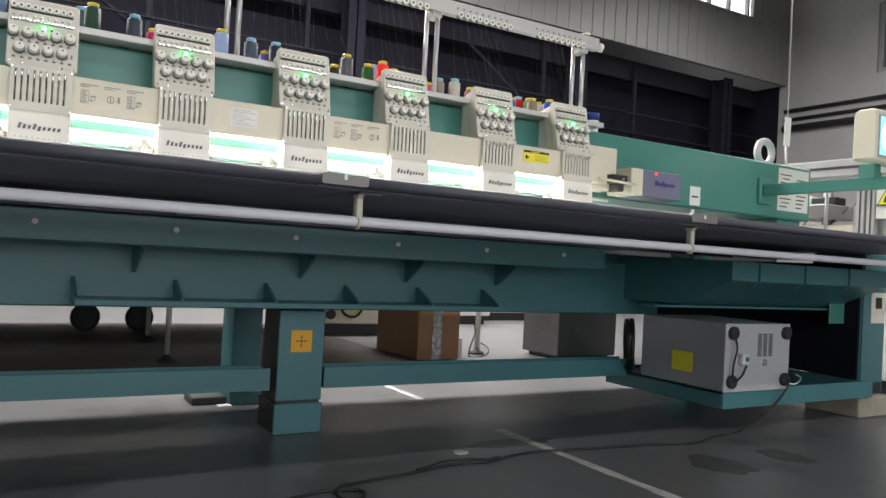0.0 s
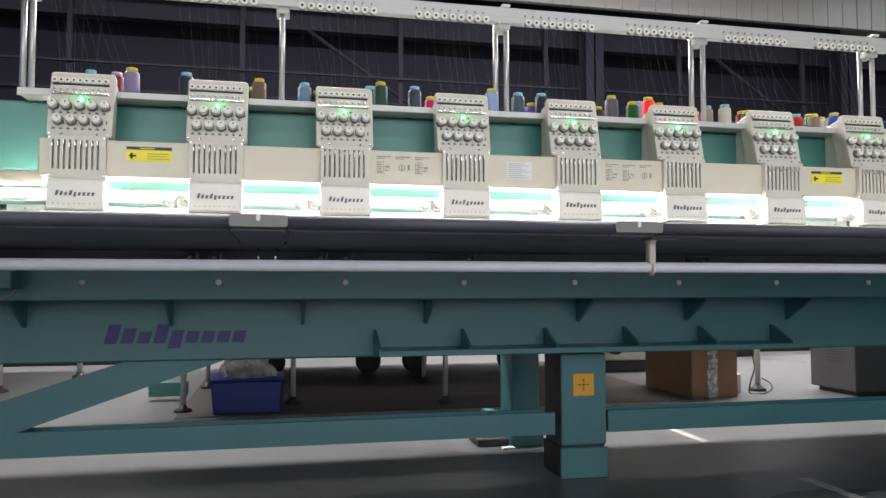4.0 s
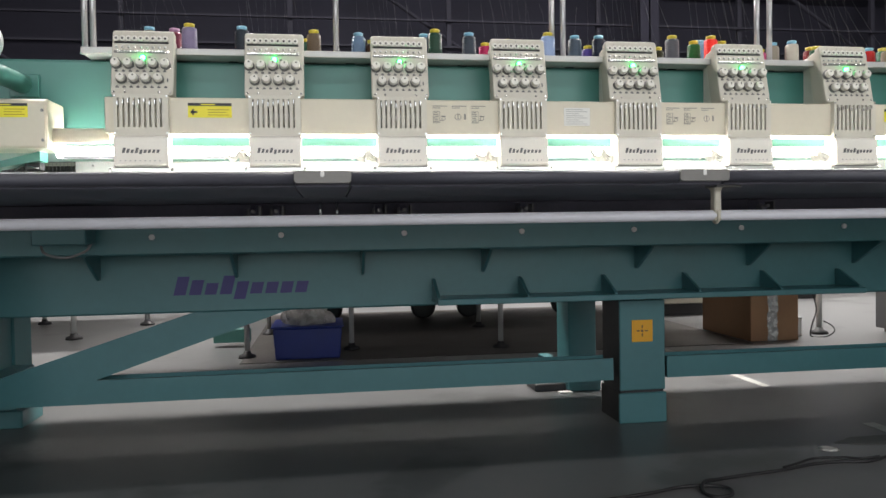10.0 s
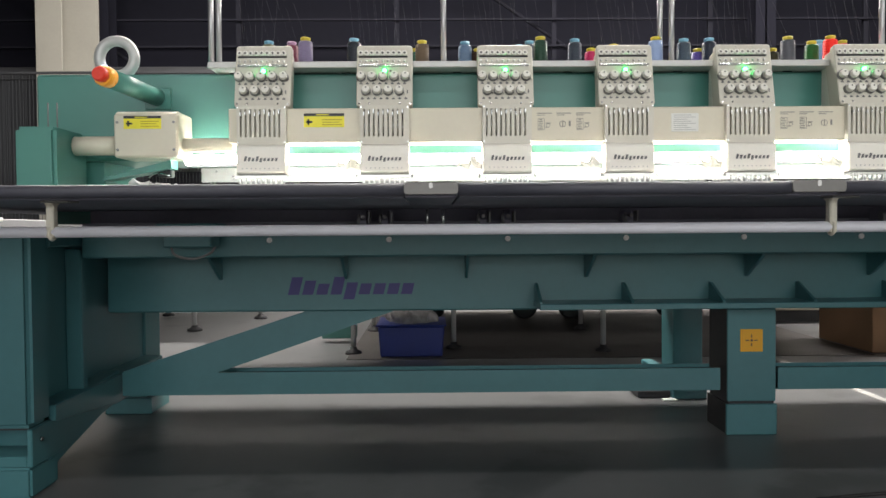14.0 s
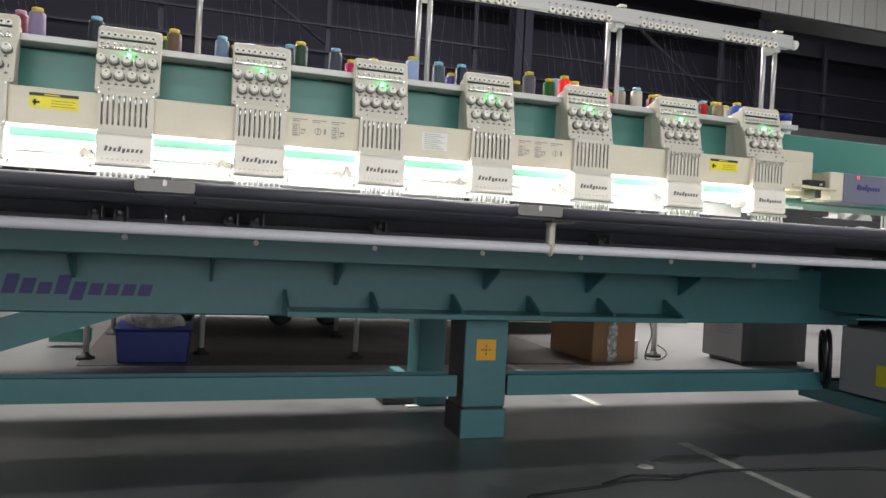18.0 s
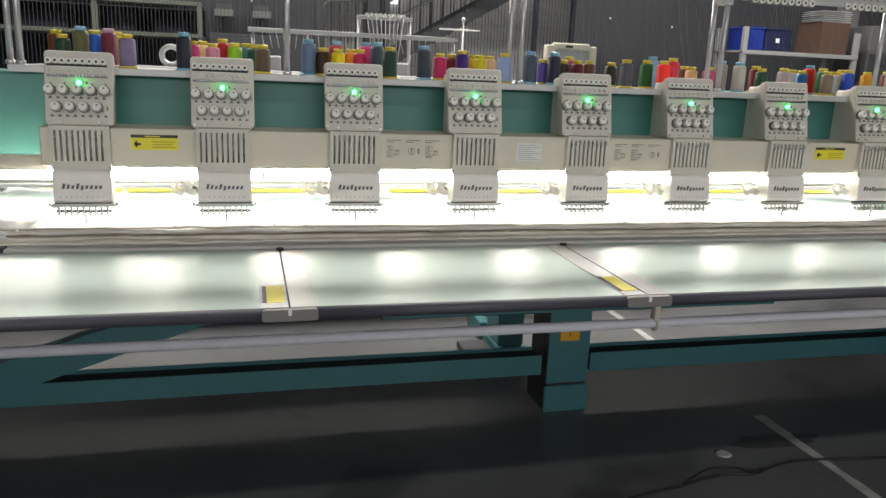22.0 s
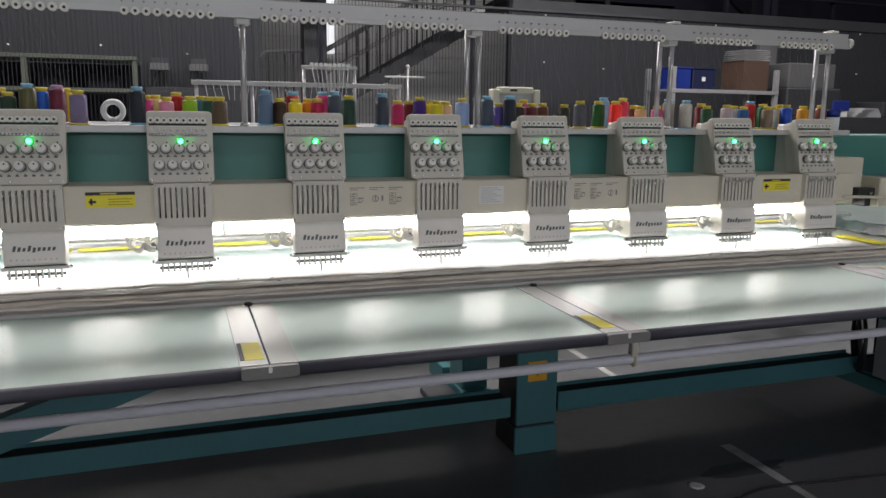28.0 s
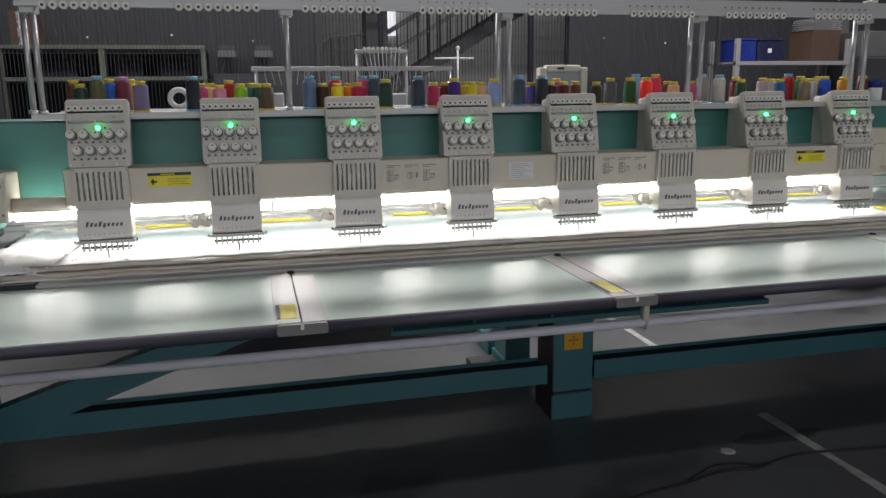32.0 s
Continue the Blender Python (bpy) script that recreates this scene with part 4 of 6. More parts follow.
# wire trimmer clusters between the heads
for i in range(1, 8):
    t = thing("wiper_unit", "small white thread wiper with looped wires beside a head", "wiper", (0.4 * i - 0.105, -0.005, 1.01), group="thread wipers")
    part("block", box(-0.012, 0.008, -0.01, 0.022, -0.02, 0.022, 0.003), M["white"], t)
    part("arm", prism([(0.008, 0.012), (0.036, -0.018), (0.036, -0.034), (0.008, -0.006)], "y", -0.006, 0.0), M["comb"], t, "dark steel wiper arm")
    for k in range(3):
        dz, dy = 0.006 * k, -0.004 * k
        part("wire", tube(spline([(-0.036 - 0.012 * k, -0.01 + dy, 0.014 + dz), (-0.04 - 0.006 * k, -0.022 + dy, -0.010 + dz), (-0.024, -0.024 + dy, -0.022 + dz), (-0.010, -0.022 + dy, -0.004 + dz), (0.002 + 0.004 * k, -0.026 + dy, -0.018 + dz), (0.02, -0.02 + dy, -0.02 + dz)], 5), 0.0034, 6), M["white"], t)
    part("wire", tube(spline([(0.022, -0.008, 0.010), (0.002, -0.02, 0.006), (-0.024, -0.018, 0.020), (-0.038, -0.012, 0.004), (-0.056, -0.01, -0.014)], 5), 0.003, 6), M["white"], t)

# ---- left end: drive box, roller, lifting eye, stop switch ----
db = thing("drive_cover", "cream metal cover box with a yellow warning label", "cover box", (-0.35, 0, 0))
part("box_body", prism([(-0.035, 1.03), (-0.035, 1.17), (-0.015, 1.183), (0.122, 1.183), (0.122, 1.03)], "x", -0.136, 0.072, bev=0.006), M["cream"], db)
danger_label(db, -0.102, 0.02, 1.123, 1.165, -0.0355)
for x in (-0.124, 0.06):
    for z in (1.055, 1.145):
        part("screw", lathe((x, -0.035, z), (x, -0.039, z), [(0, 0.005), (1, 0.004)], 8), M["comb"], db)
sh = thing("drive_shaft_cover", "cream round shaft sleeve beside the heads", "shaft cover")
part("sleeve", cyl((-0.64, 0.03, 1.075), (-0.487, 0.03, 1.075), 0.032, 20), M["cream"], sh)
part("sleeve", cyl((-0.277, 0.03, 1.075), (-0.11, 0.03, 1.075), 0.024, 20), M["cream"], sh)
gb = thing("end_gear_box", "teal enamelled gear box with two thin rods on top", "gear box")
part("box_body", box(-0.775, -0.645, -0.10, 0.128, 0.90, 1.125, 0.012, seg=2), M["teal_light"], gb)
for x in (-0.715, -0.685):
    part("rod", cyl((x, 0.0, 1.12), (x, 0.0, 1.215), 0.0025, 6), M["thread"], gb)
bc = bmesh.new()
prism([(-0.56, 0.96), (-0.33, 1.0), (-0.33, 1.03), (-0.56, 0.97)], "y", 0.05, 0.12, bc)
single("guide_bracket", bc, M["teal_light"], "teal sheet bracket beside the drive cover", "bracket")
sl = thing("needle_sensor", "small black sensor block with steel pins", "sensor", (-0.36, 0.09, 0.972))
part("block", box(-0.024, 0.024, -0.018, 0.018, 0.0, 0.026, 0.003), M["dark"], sl)
part("pin", tube(spline([(-0.06, 0, 0.0), (-0.03, -0.01, 0.015), (0.02, -0.03, 0.005)], 4), 0.003, 6), M["steel"], sl)


def lifting_eye(x, y, z, axis, size=0.062):
    e = thing("lifting_eye", "galvanised lifting eye bolt on the beam", "eye bolt", (x, y, z), group="lifting eyes")
    part("eye", ring((0, 0, size * 0.95), axis, size * 0.80, size * 0.25, 28, 12), M["alu_paint"], e)
    part("shank", cyl((0, 0, 0), (0, 0, 0.024), 0.022, 14), M["alu_paint"], e)
    return e


lifting_eye(-0.575, 0.22, 1.336, (0.0, 1, 0), 0.078)
lifting_eye(4.43, 0.25, 1.336, (0.0, 1, 0), 0.08)
lifting_eye(0.052, 2.31, 1.341, (0.0, 1, 0), 0.064)
st = thing("stop_switch", "teal round stop switch arm with a red and amber tip", "stop switch")
part("arm", cyl((-0.40, 0.125, 1.252), (-0.415, -0.235, 1.25), 0.03, 20), M["teal_light"], st)
part("flange", box(-0.44, -0.35, 0.118, 0.1295, 1.21, 1.285, 0.003), M["teal_light"], st)
part("collar", lathe((-0.415, -0.235, 1.25), (-0.4165, -0.275, 1.25), [(0, 0.031), (0.8, 0.031), (1, 0.027)], 20), M["amber"], st, "amber plastic collar")
part("button", lathe((-0.4165, -0.275, 1.25), (-0.4175, -0.302, 1.25), [(0, 0.022), (0.7, 0.022), (1, 0.017)], 20), M["red"], st, "red push button")

# ---- right end: motor with plate, arm and screen ----
mo = thing("drive_motor", "cream motor housing with a violet end plate", "motor")
part("housing", box(3.14, 3.215, -0.03, 0.128, 1.045, 1.165, 0.004), M["cream"], mo)
part("end_plate", box(3.215, 3.46, -0.03, 0.128, 1.04, 1.165, 0.004), M["purple"], mo, "violet grey printed plate")
wordmark(mo, 3.285, 1.098, 0.13, 0.024, -0.0302, M["navy"])
part("red_lamp", box(3.288, 3.298, -0.0315, -0.030, 1.146, 1.156), M["redled"], mo, "lit red square lamp")
ck = thing("colour_change_unit", "black sensor clamp on a chrome rod", "sensor clamp")
part("clamp", box(3.03, 3.12, -0.03, 0.02, 1.085, 1.125, 0.004), M["dark"], ck)
part("clamp_jaw", box(3.055, 3.09, -0.04, 0.03, 1.05, 1.09, 0.004), M["dark"], ck)
part("rod", cyl((2.93, -0.048, 1.094), (3.16, -0.048, 1.086), 0.006, 10), M["cream"], ck)
part("rod_screw", lathe((3.075, -0.04, 1.105), (3.075, -0.052, 1.105), [(0, 0.007), (1, 0.006)], 10), M["steel"], ck)
ar = thing("screen_arm", "teal square tube arm holding the operator screen", "arm")
part("arm_plate", box(4.22, 4.31, 0.112, 0.1295, 1.10, 1.24, 0.003), M["teal_light"], ar)
part("arm_tube", moved(box(-0.025, 0.025, -0.61, 0.0, -0.029, 0.029, 0.003), Matrix.Translation((4.265, 0.11, 1.175)) @ Matrix.Rotation(radians(14), 4, "Z") @ Matrix.Rotation(radians(-2), 4, "X")), M["teal_light"], ar)
part("arm_end", moved(box(-0.02, 0.02, -0.614, -0.61, -0.024, 0.024), Matrix.Translation((4.265, 0.11, 1.175)) @ Matrix.Rotation(radians(14), 4, "Z") @ Matrix.Rotation(radians(-2), 4, "X")), M["tan"], ar, "brown end cap")
part("stalk", box(4.36, 4.415, -0.42, -0.34, 1.215, 1.289, 0.003), M["teal_light"], ar)
sc = thing("operator_screen", "cream operator panel with a lit colour screen", "screen", (4.215, -0.505, 1.287))
part("case", prism([(0.0, 0.0), (0.0, 0.232), (0.02, 0.242), (0.095, 0.242), (0.115, 0.22), (0.115, 0.0)], "x", 0.0, 0.42, bev=0.008), M["cream"], sc)
part("bezel", box(0.012, 0.408, -0.004, 0.0, 0.012, 0.212, 0.001), M["cabinet"], sc)
part("display", box(0.022, 0.398, -0.007, -0.004, 0.022, 0.202), M["screen"], sc, "lit pale blue screen")
part("display_motif", lathe((0.105, -0.007, 0.11), (0.105, -0.0085, 0.11), [(0, 0.075), (1, 0.075)], 24), M["daylight"], sc, "white round picture")
part("display_motif", lathe((0.105, -0.0085, 0.11), (0.105, -0.0095, 0.11), [(0, 0.048), (1, 0.048)], 24), M["screen_green"], sc, "pale green round picture")
for k in range(5):
    part("display_bar", box(0.22, 0.385, -0.0085, -0.007, 0.04 + k * 0.03, 0.056 + k * 0.03), M["screen_dark"], sc)

# ---- table ----
TOP, FRONT, BACK = 0.889, -0.875, -0.355
CUTS = (-1.05, 0.495, 1.34, 2.555, 4.75)
for a, b in zip(CUTS, CUTS[1:]):
    left, right = a + (0.115 if a > -1 else 0), b
    p = thing("worktable", "mint laminate worktable leaf with a grey rubber edge", "worktable", group="worktables")
    part("board", box(left, right, FRONT, BACK, TOP - 0.022, TOP, 0.0015), M["mint"], p)
    part("edge_bumper", cyl((left, FRONT - 0.004, TOP - 0.0135), (right, FRONT - 0.004, TOP - 0.0135), 0.0145, 14), M["bumper"], p)
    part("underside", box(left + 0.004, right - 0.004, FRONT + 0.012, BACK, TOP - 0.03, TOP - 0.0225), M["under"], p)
for i, a in enumerate(CUTS[1:-1]):
    b = a + 0.113
    s = thing("table_bracket", "aluminium seam plate with black slot and yellow label", "table bracket", group="table brackets")
    for u, v in ((a - 0.003, a + 0.0545), (a + 0.059, b + 0.004)):
        part("plate", box(u, v, FRONT - 0.006, BACK, TOP + 0.0004, TOP + 0.0022, 0.0004), M["plate_alu"], s)
    part("lip", prism(rounded(a - 0.002, b + 0.003, TOP - 0.025, TOP + 0.001, 0.007), "y", FRONT - 0.022, FRONT - 0.0065, bev=0.001), M["lip"], s, "dull metal front lip")
    part("lip_notch", prism(rounded(a + 0.0525, a + 0.0605, TOP - 0.012, TOP + 0.0008, 0.003), "y", FRONT - 0.0226, FRONT - 0.022), M["paper"], s)
    part("slot", box(a + 0.0535, a + 0.0595, FRONT - 0.004, BACK, TOP - 0.02, TOP - 0.003), M["slot"], s)
    part("slot_screw", lathe((a + 0.057, BACK - 0.012, TOP + 0.0022), (a + 0.057, BACK - 0.012, TOP + 0.008), [(0, 0.011), (0.7, 0.011), (1, 0.008)], 12), M["dark"], s)
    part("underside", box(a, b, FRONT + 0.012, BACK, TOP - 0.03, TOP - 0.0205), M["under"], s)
    lab = part("yellow_label", box(a + 0.010, a + 0.050, FRONT + 0.03, FRONT + 0.155, TOP + 0.0022, TOP + 0.0030), M["yellow"], s, "yellow warning label")
    part("heading_bar", box(a + 0.001, a + 0.010, FRONT + 0.03, FRONT + 0.155, TOP + 0.0022, TOP + 0.0030), M["ink"], s)

corner = thing("edge_clip", "small dull metal clip over the rubber table edge", "edge clip")
part("clip", box(-0.425, -0.378, FRONT - 0.0215, FRONT - 0.0185, TOP - 0.032, TOP + 0.002, 0.0006), M["lip"], corner)
part("clip_top", box(-0.425, -0.378, FRONT - 0.0185, FRONT + 0.03, TOP + 0.0005, TOP + 0.002, 0.0004), M["lip"], corner)

# start bar hung in front
bar = thing("start_bar", "white sleeved start and stop bar hung along the table front", "start bar")
part("rod", cyl((-0.505, -0.80, 0.788), (4.75, -0.80, 0.788), 0.0125, 16), M["pipe"], bar)
part("rod_end", cyl((-0.56, -0.80, 0.789), (-0.505, -0.80, 0.788), 0.0085, 12), M["steel"], bar)
part("end_fitting", box(-0.70, -0.56, -0.82, -0.78, 0.776, 0.802, 0.004), M["steel"], bar)
for x in (-0.31, 1.474, 2.66, 3.9):
    hg = part("hanger", prism([(-0.80 - 0.012, 0.775), (-0.80 + 0.012, 0.775), (-0.80 + 0.011, 0.845), (-0.80 + 0.04, 0.862), (-0.80 - 0.03, 0.862), (-0.80 - 0.011, 0.845)], "x", x - 0.009, x + 0.009, bev=0.003), M["cream"], bar, "cream plastic hanger hook")
    part("hanger_plate", box(x - 0.012, x + 0.05, -0.828, -0.772, 0.8535, 0.8585, 0.001), M["lip"], hg)
    part("clip_ring", ring((x, -0.80, 0.786), (1, 0, 0), 0.0145, 0.0045, 18, 8), M["cream"], hg)

# ---- work frame with cloth ----
wf = thing("work_frame", "aluminium embroidery frame with beige batten and yellow corner strips", "embroidery frame")
part("front_profile", box(-0.14, 3.42, -0.352, -0.322, TOP + 0.001, 0.899, 0.001), M["profile_grey"], wf)
part("front_profile", box(-0.14, 3.42, -0.318, -0.292, TOP + 0.001, 0.905, 0.001), M["profile_grey"], wf)
part("frame_corner", box(-0.315, -0.14, -0.352, -0.292, TOP + 0.001, 0.904, 0.002), M["dark"], wf, "black plastic frame corner")
part("profile_groove", box(-0.14, 3.42, -0.322, -0.318, TOP + 0.001, 0.897), M["slot"], wf)
part("batten", box(-0.26, 3.36, -0.29, -0.20, TOP + 0.001, 0.916, 0.003), M["beige"], wf)
part("rear_profile", box(-0.62, 3.42, 0.60, 0.70, TOP + 0.001, 0.958, 0.002), M["paper"], wf)
part("profile_groove", box(-0.62, 3.42, 0.5985, 0.60, 0.926, 0.929), M["greyink"], wf)
part("rear_profile", box(-0.62, 3.42, 0.71, 0.76, TOP + 0.001, 0.916, 0.002), M["alu_paint"], wf)
for a, b in ((-0.26, 0.02), (0.04, 0.44), (0.455, 0.98), (1.02, 1.38), (1.40, 1.95), (1.97, 2.42), (2.44, 3.2)):
    part("yellow_strip", box(a, b, 0.492, 0.536, 0.911, 0.915), M["yellow"], wf, "yellow strip along the rear clamp")
part("yellow_strip", box(3.02, 3.085, -0.235, 0.06, 0.911, 0.9145), M["yellow"], wf, "yellow strip at the frame side")
part("yellow_strip", box(-0.235, -0.195, 0.24, 0.40, 0.911, 0.9145), M["yellow"], wf, "yellow strip at the frame side")
part("side_profile", box(3.38, 3.42, -0.29, 0.70, TOP + 0.001, 0.915, 0.002), M["alu"], wf)
part("side_profile", box(-0.49, -0.392, 0.0, 0.598, TOP + 0.001, 0.907, 0.002), M["comb"], wf)
bed = thing("machine_bed", "mint laminate table bed under the work frame", "table bed")
part("bed_board", box(-1.05, 4.75, -0.354, 1.35, TOP - 0.022, TOP, 0.001), M["mint"], bed)
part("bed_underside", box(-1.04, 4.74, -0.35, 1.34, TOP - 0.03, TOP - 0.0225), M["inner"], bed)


# Added sheet: the shade on the bed's right end is put into its colour.
single("table_end_shade", box(3.44, 4.74, 0.0, 1.33, TOP, TOP + 0.004, 0.001), M["shade_green"], "dark green sheet putting shade on the mint table end", "table cover")


def cloth():
    bm = bmesh.new()
    nx, ny = 150, 40
    rows = []
    for j in range(ny + 1):
        row = []
        for i in range(nx + 1):
            x, y = -0.34 + 3.62 * i / nx, -0.24 + 0.82 * j / ny
            e = min(1, (x + 0.34) / 0.15, (3.28 - x) / 0.15, (y + 0.24) / 0.03)
            z = 0.9045 + 0.004 * noise.noise((x * 3, y * 7, 0.3)) * (1 - 0.3 * e)
            if j == 0:
                z += 0.012 + 0.004 * noise.noise((x * 9, 0, 2))
            y += 0.010 * noise.noise((x * 6, 3, 1)) if j < 2 else 0
            row.append(bm.verts.new((x, y, z)))
        rows.append(row)
    for a, b in zip(rows, rows[1:]):
        for i in range(nx):
            f = bm.faces.new((a[i], a[i + 1], b[i + 1], b[i]))
            f.smooth = True
    return bm


cl = single("backing_cloth", cloth(), M["fabric"], "white non-woven backing cloth stretched in the work frame", "cloth")


def crumpled(x0, x1, y0, y1, nx, ny, lift, seed):
    """A crumpled strip of film, raised towards its outer edge."""
    bm = bmesh.new()
    rows = []
    for j in range(ny + 1):
        v = j / ny
        rows.append([bm.verts.new((x0 + (x1 - x0) * i / nx + 0.012 * noise.noise((i * 0.9, j * 0.6, seed)), y0 + (y1 - y0) * v + 0.012 * noise.noise((i * 0.7, j * 0.9, seed + 4)), 0.912 + lift * (1 - i / nx) * (0.6 + 0.7 * noise.noise((j * 0.5, i * 0.4, seed + 9))) + 0.012 * (0.5 + noise.noise((i * 1.3, j * 1.1, seed + 2))))) for i in range(nx + 1)])
    for a, b in zip(rows, rows[1:]):
        for i in range(nx):
            bm.faces.new((a[i], a[i + 1], b[i + 1], b[i])).smooth = True
    return bm


for name, bm in (("film_edge", crumpled(-0.335, -0.13, -0.30, 0.46, 16, 40, 0.022, 2)), ("film_edge", crumpled(3.37, 3.20, -0.20, 0.42, 12, 32, 0.03, 7))):
    fe = single(name, bm, M["fabric"], "crumpled white film edge of the backing cloth", "film edge", "film edges")
    fm = fe.modifiers.new("thick", "SOLIDIFY")
    fm.thickness = 0.001
so = cl.modifiers.new("thick", "SOLIDIFY")
so.thickness = 0.0015


def folded_strip(y0, wide, z, seed, x0=-0.24, x1=3.32):
    """A long narrow fold of old backing with ragged edges."""
    bm = bmesh.new()
    rows, n = [], 180
    for i in range(n + 1):
        x = x0 + (x1 - x0) * i / n
        a = y0 + 0.010 * noise.noise((x * 5, seed, 0)) + 0.004 * noise.noise((x * 31, seed, 1))
        w = max(wide * (0.55 + 1.1 * noise.noise((x * 3.1, seed, 4)) + 0.3 * noise.noise((x * 23, seed, 6))), 0.001)
        h = 0.003 * noise.noise((x * 14, seed, 9))
        rows.append([bm.verts.new((x, a, z + h)), bm.verts.new((x, a + w * 0.5, z + 0.0035 + h)), bm.verts.new((x, a + w, z + 0.001 + h))])
    for p, q in zip(rows, rows[1:]):
        for k in range(2):
            bm.faces.new((p[k], q[k], q[k + 1], p[k + 1])).smooth = True
    return bm


for k, (y0, wide, z, paint) in enumerate(((-0.332, 0.034, 0.9065, "beige"), (-0.312, 0.03, 0.9075, "old_film"), (-0.285, 0.030, 0.9185, "old_film"), (-0.262, 0.024, 0.9205, "paper"), (-0.244, 0.034, 0.9195, "beige"), (-0.222, 0.022, 0.9215, "old_film"), (-0.290, 0.014, 0.919, "grime"))):
    fs = single("film_fold", folded_strip(y0, wide, z, 3.7 * k + 1), M[paint], "ragged fold of old film along the frame batten", "film fold", "film folds")
    fs.modifiers.new("thick", "SOLIDIFY").thickness = 0.0008

# ---- thread stand ----
SHELF = 1.357
shelf = thing("spool_shelf", "pale grey shelf carrying the thread cones", "spool shelf")
part("shelf_board", box(-0.20, 3.03, 0.06, 0.42, SHELF - 0.018, SHELF, 0.002), M["alu_paint"], shelf)
part("shelf_front", box(-0.20, 3.03, 0.045, 0.06, SHELF - 0.020, SHELF + 0.001, 0.002), M["alu_paint"], shelf)
for i in range(9):
    part("shelf_bracket", box(-0.15 + i * 0.39, -0.12 + i * 0.39, 0.14, 0.40, 1.3355, SHELF - 0.018), M["dark"], shelf)

rack = thing("thread_rack", "white lacquered thread guide rail on bright steel posts", "thread rack")
part("rail", box(-0.22, 3.015, 0.085, 0.125, 1.692, 1.746, 0.003), M["alu_paint"], rack)
part("rail_lip", box(-0.22, 3.015, 0.073, 0.085, 1.686, 1.70, 0.001), M["alu_paint"], rack)
part("rail_end", cyl((3.015, 0.10, 1.712), (3.04, 0.10, 1.71), 0.02, 14), M["white"], rack)
part("rail_end", cyl((-0.245, 0.10, 1.73), (-0.22, 0.10, 1.73), 0.02, 14), M["white"], rack)
POSTS = ((-0.215, 0), (-0.18, 1), (0.598, 1), (1.362, 0), (1.394, 1), (2.152, 0), (2.184, 1), (2.915, 0), (2.947, 1))
for x, front in POSTS:
    y = 0.115 if front else 0.145
    part("post", cyl((x, y, SHELF), (x, y, 1.70), 0.0095, 14), M["post"], rack)
    part("post_collar", lathe((x, y, SHELF), (x, y, SHELF + 0.012), [(0, 0.016), (1, 0.014)], 14), M["alu"], rack)
for x in (-0.19, 0.6, 1.38, 2.17, 2.933):
    part("post_bracket", box(x - 0.022, x + 0.022, 0.09, 0.16, 1.668, 1.692, 0.003), M["alu_paint"], rack)
    part("cable_tie", box(x - 0.012, x + 0.02, 0.075, 0.13, 1.746, 1.756, 0.003), M["white"], rack)
eyelet = mesh_of(lathe((0, 0.005, 0), (0, -0.006, 0), [(0, 0.008), (0.4, 0.008), (0.5, 0.0125), (0.85, 0.0125), (1, 0.011)], 16), "guide_ring", M["white"])
core = mesh_of(lathe((0, -0.0139, 0), (0, -0.0146, 0), [(0, 0.0048), (1, 0.0045)], 10), "guide_core", M["dark"])
peg = mesh_of(lathe((0, 0, 0), (0, -0.006, 0), [(0, 0.003), (1, 0.003)], 8), "peg", M["comb"])
stem = mesh_of(lathe((0, 0, 0), (0, -0.012, 0), [(0, 0.0115), (0.5, 0.0115), (0.6, 0.008), (1, 0.008)], 12), "guide_stem", M["comb"])
for h in range(8):
    for i in range(9):
        x = 0.4 * h - 0.138 + i * 0.0303
        put("guide_ring", eyelet, rack, (x, 0.068, 1.689))
        put("guide_core", core, rack, (x, 0.076, 1.689))
        put("guide_stem", stem, rack, (x, 0.085, 1.689))
        put("peg", peg, rack, (x - 0.006, 0.085, 1.718))


def hexed(text):
    """Linear colour from a six digit hex text."""
    v = [int(text[k:k + 2], 16) / 255 for k in (0, 2, 4)]
    return tuple(((c + 0.055) / 1.055) ** 2.4 if c > 0.04 else c / 12.92 for c in v)


CAPS = {"y": mat("yellow_cone_base", (0.62, 0.5, 0.05), 0.4), "b": mat("pale_blue_cone_base", (0.2, 0.45, 0.62), 0.4), "m": mat("mauve_cone_base", (0.45, 0.25, 0.4), 0.4)}
WORDS = {"y": "yellow", "b": "pale blue", "m": "mauve"}
THREADS = {}


def thread_material(code):
    """Wound polyester thread: fine rings of light and dark round the cone."""
    if code not in THREADS:
        m = mat("thread_" + code, hexed(code), 0.38, vary=0.12, scale=20)
        nt = m.node_tree
        geo = nt.nodes.new("ShaderNodeNewGeometry")
        wave = nt.nodes.new("ShaderNodeTexWave")
        wave.bands_direction = "Z"
        wave.inputs["Scale"].default_value, wave.inputs["Distortion"].default_value = 160, 3
        nt.links.new(geo.outputs["Position"], wave.inputs["Vector"])
        bp = nt.nodes.new("ShaderNodeBump")
        bp.inputs["Strength"].default_value, bp.inputs["Distance"].default_value = 0.5, 0.001
        nt.links.new(wave.outputs["Fac"], bp.inputs["Height"])
        nt.links.new(bp.outputs[0], nt.nodes["Principled BSDF"].inputs["Normal"])
        THREADS[code] = m
    return THREADS[code]


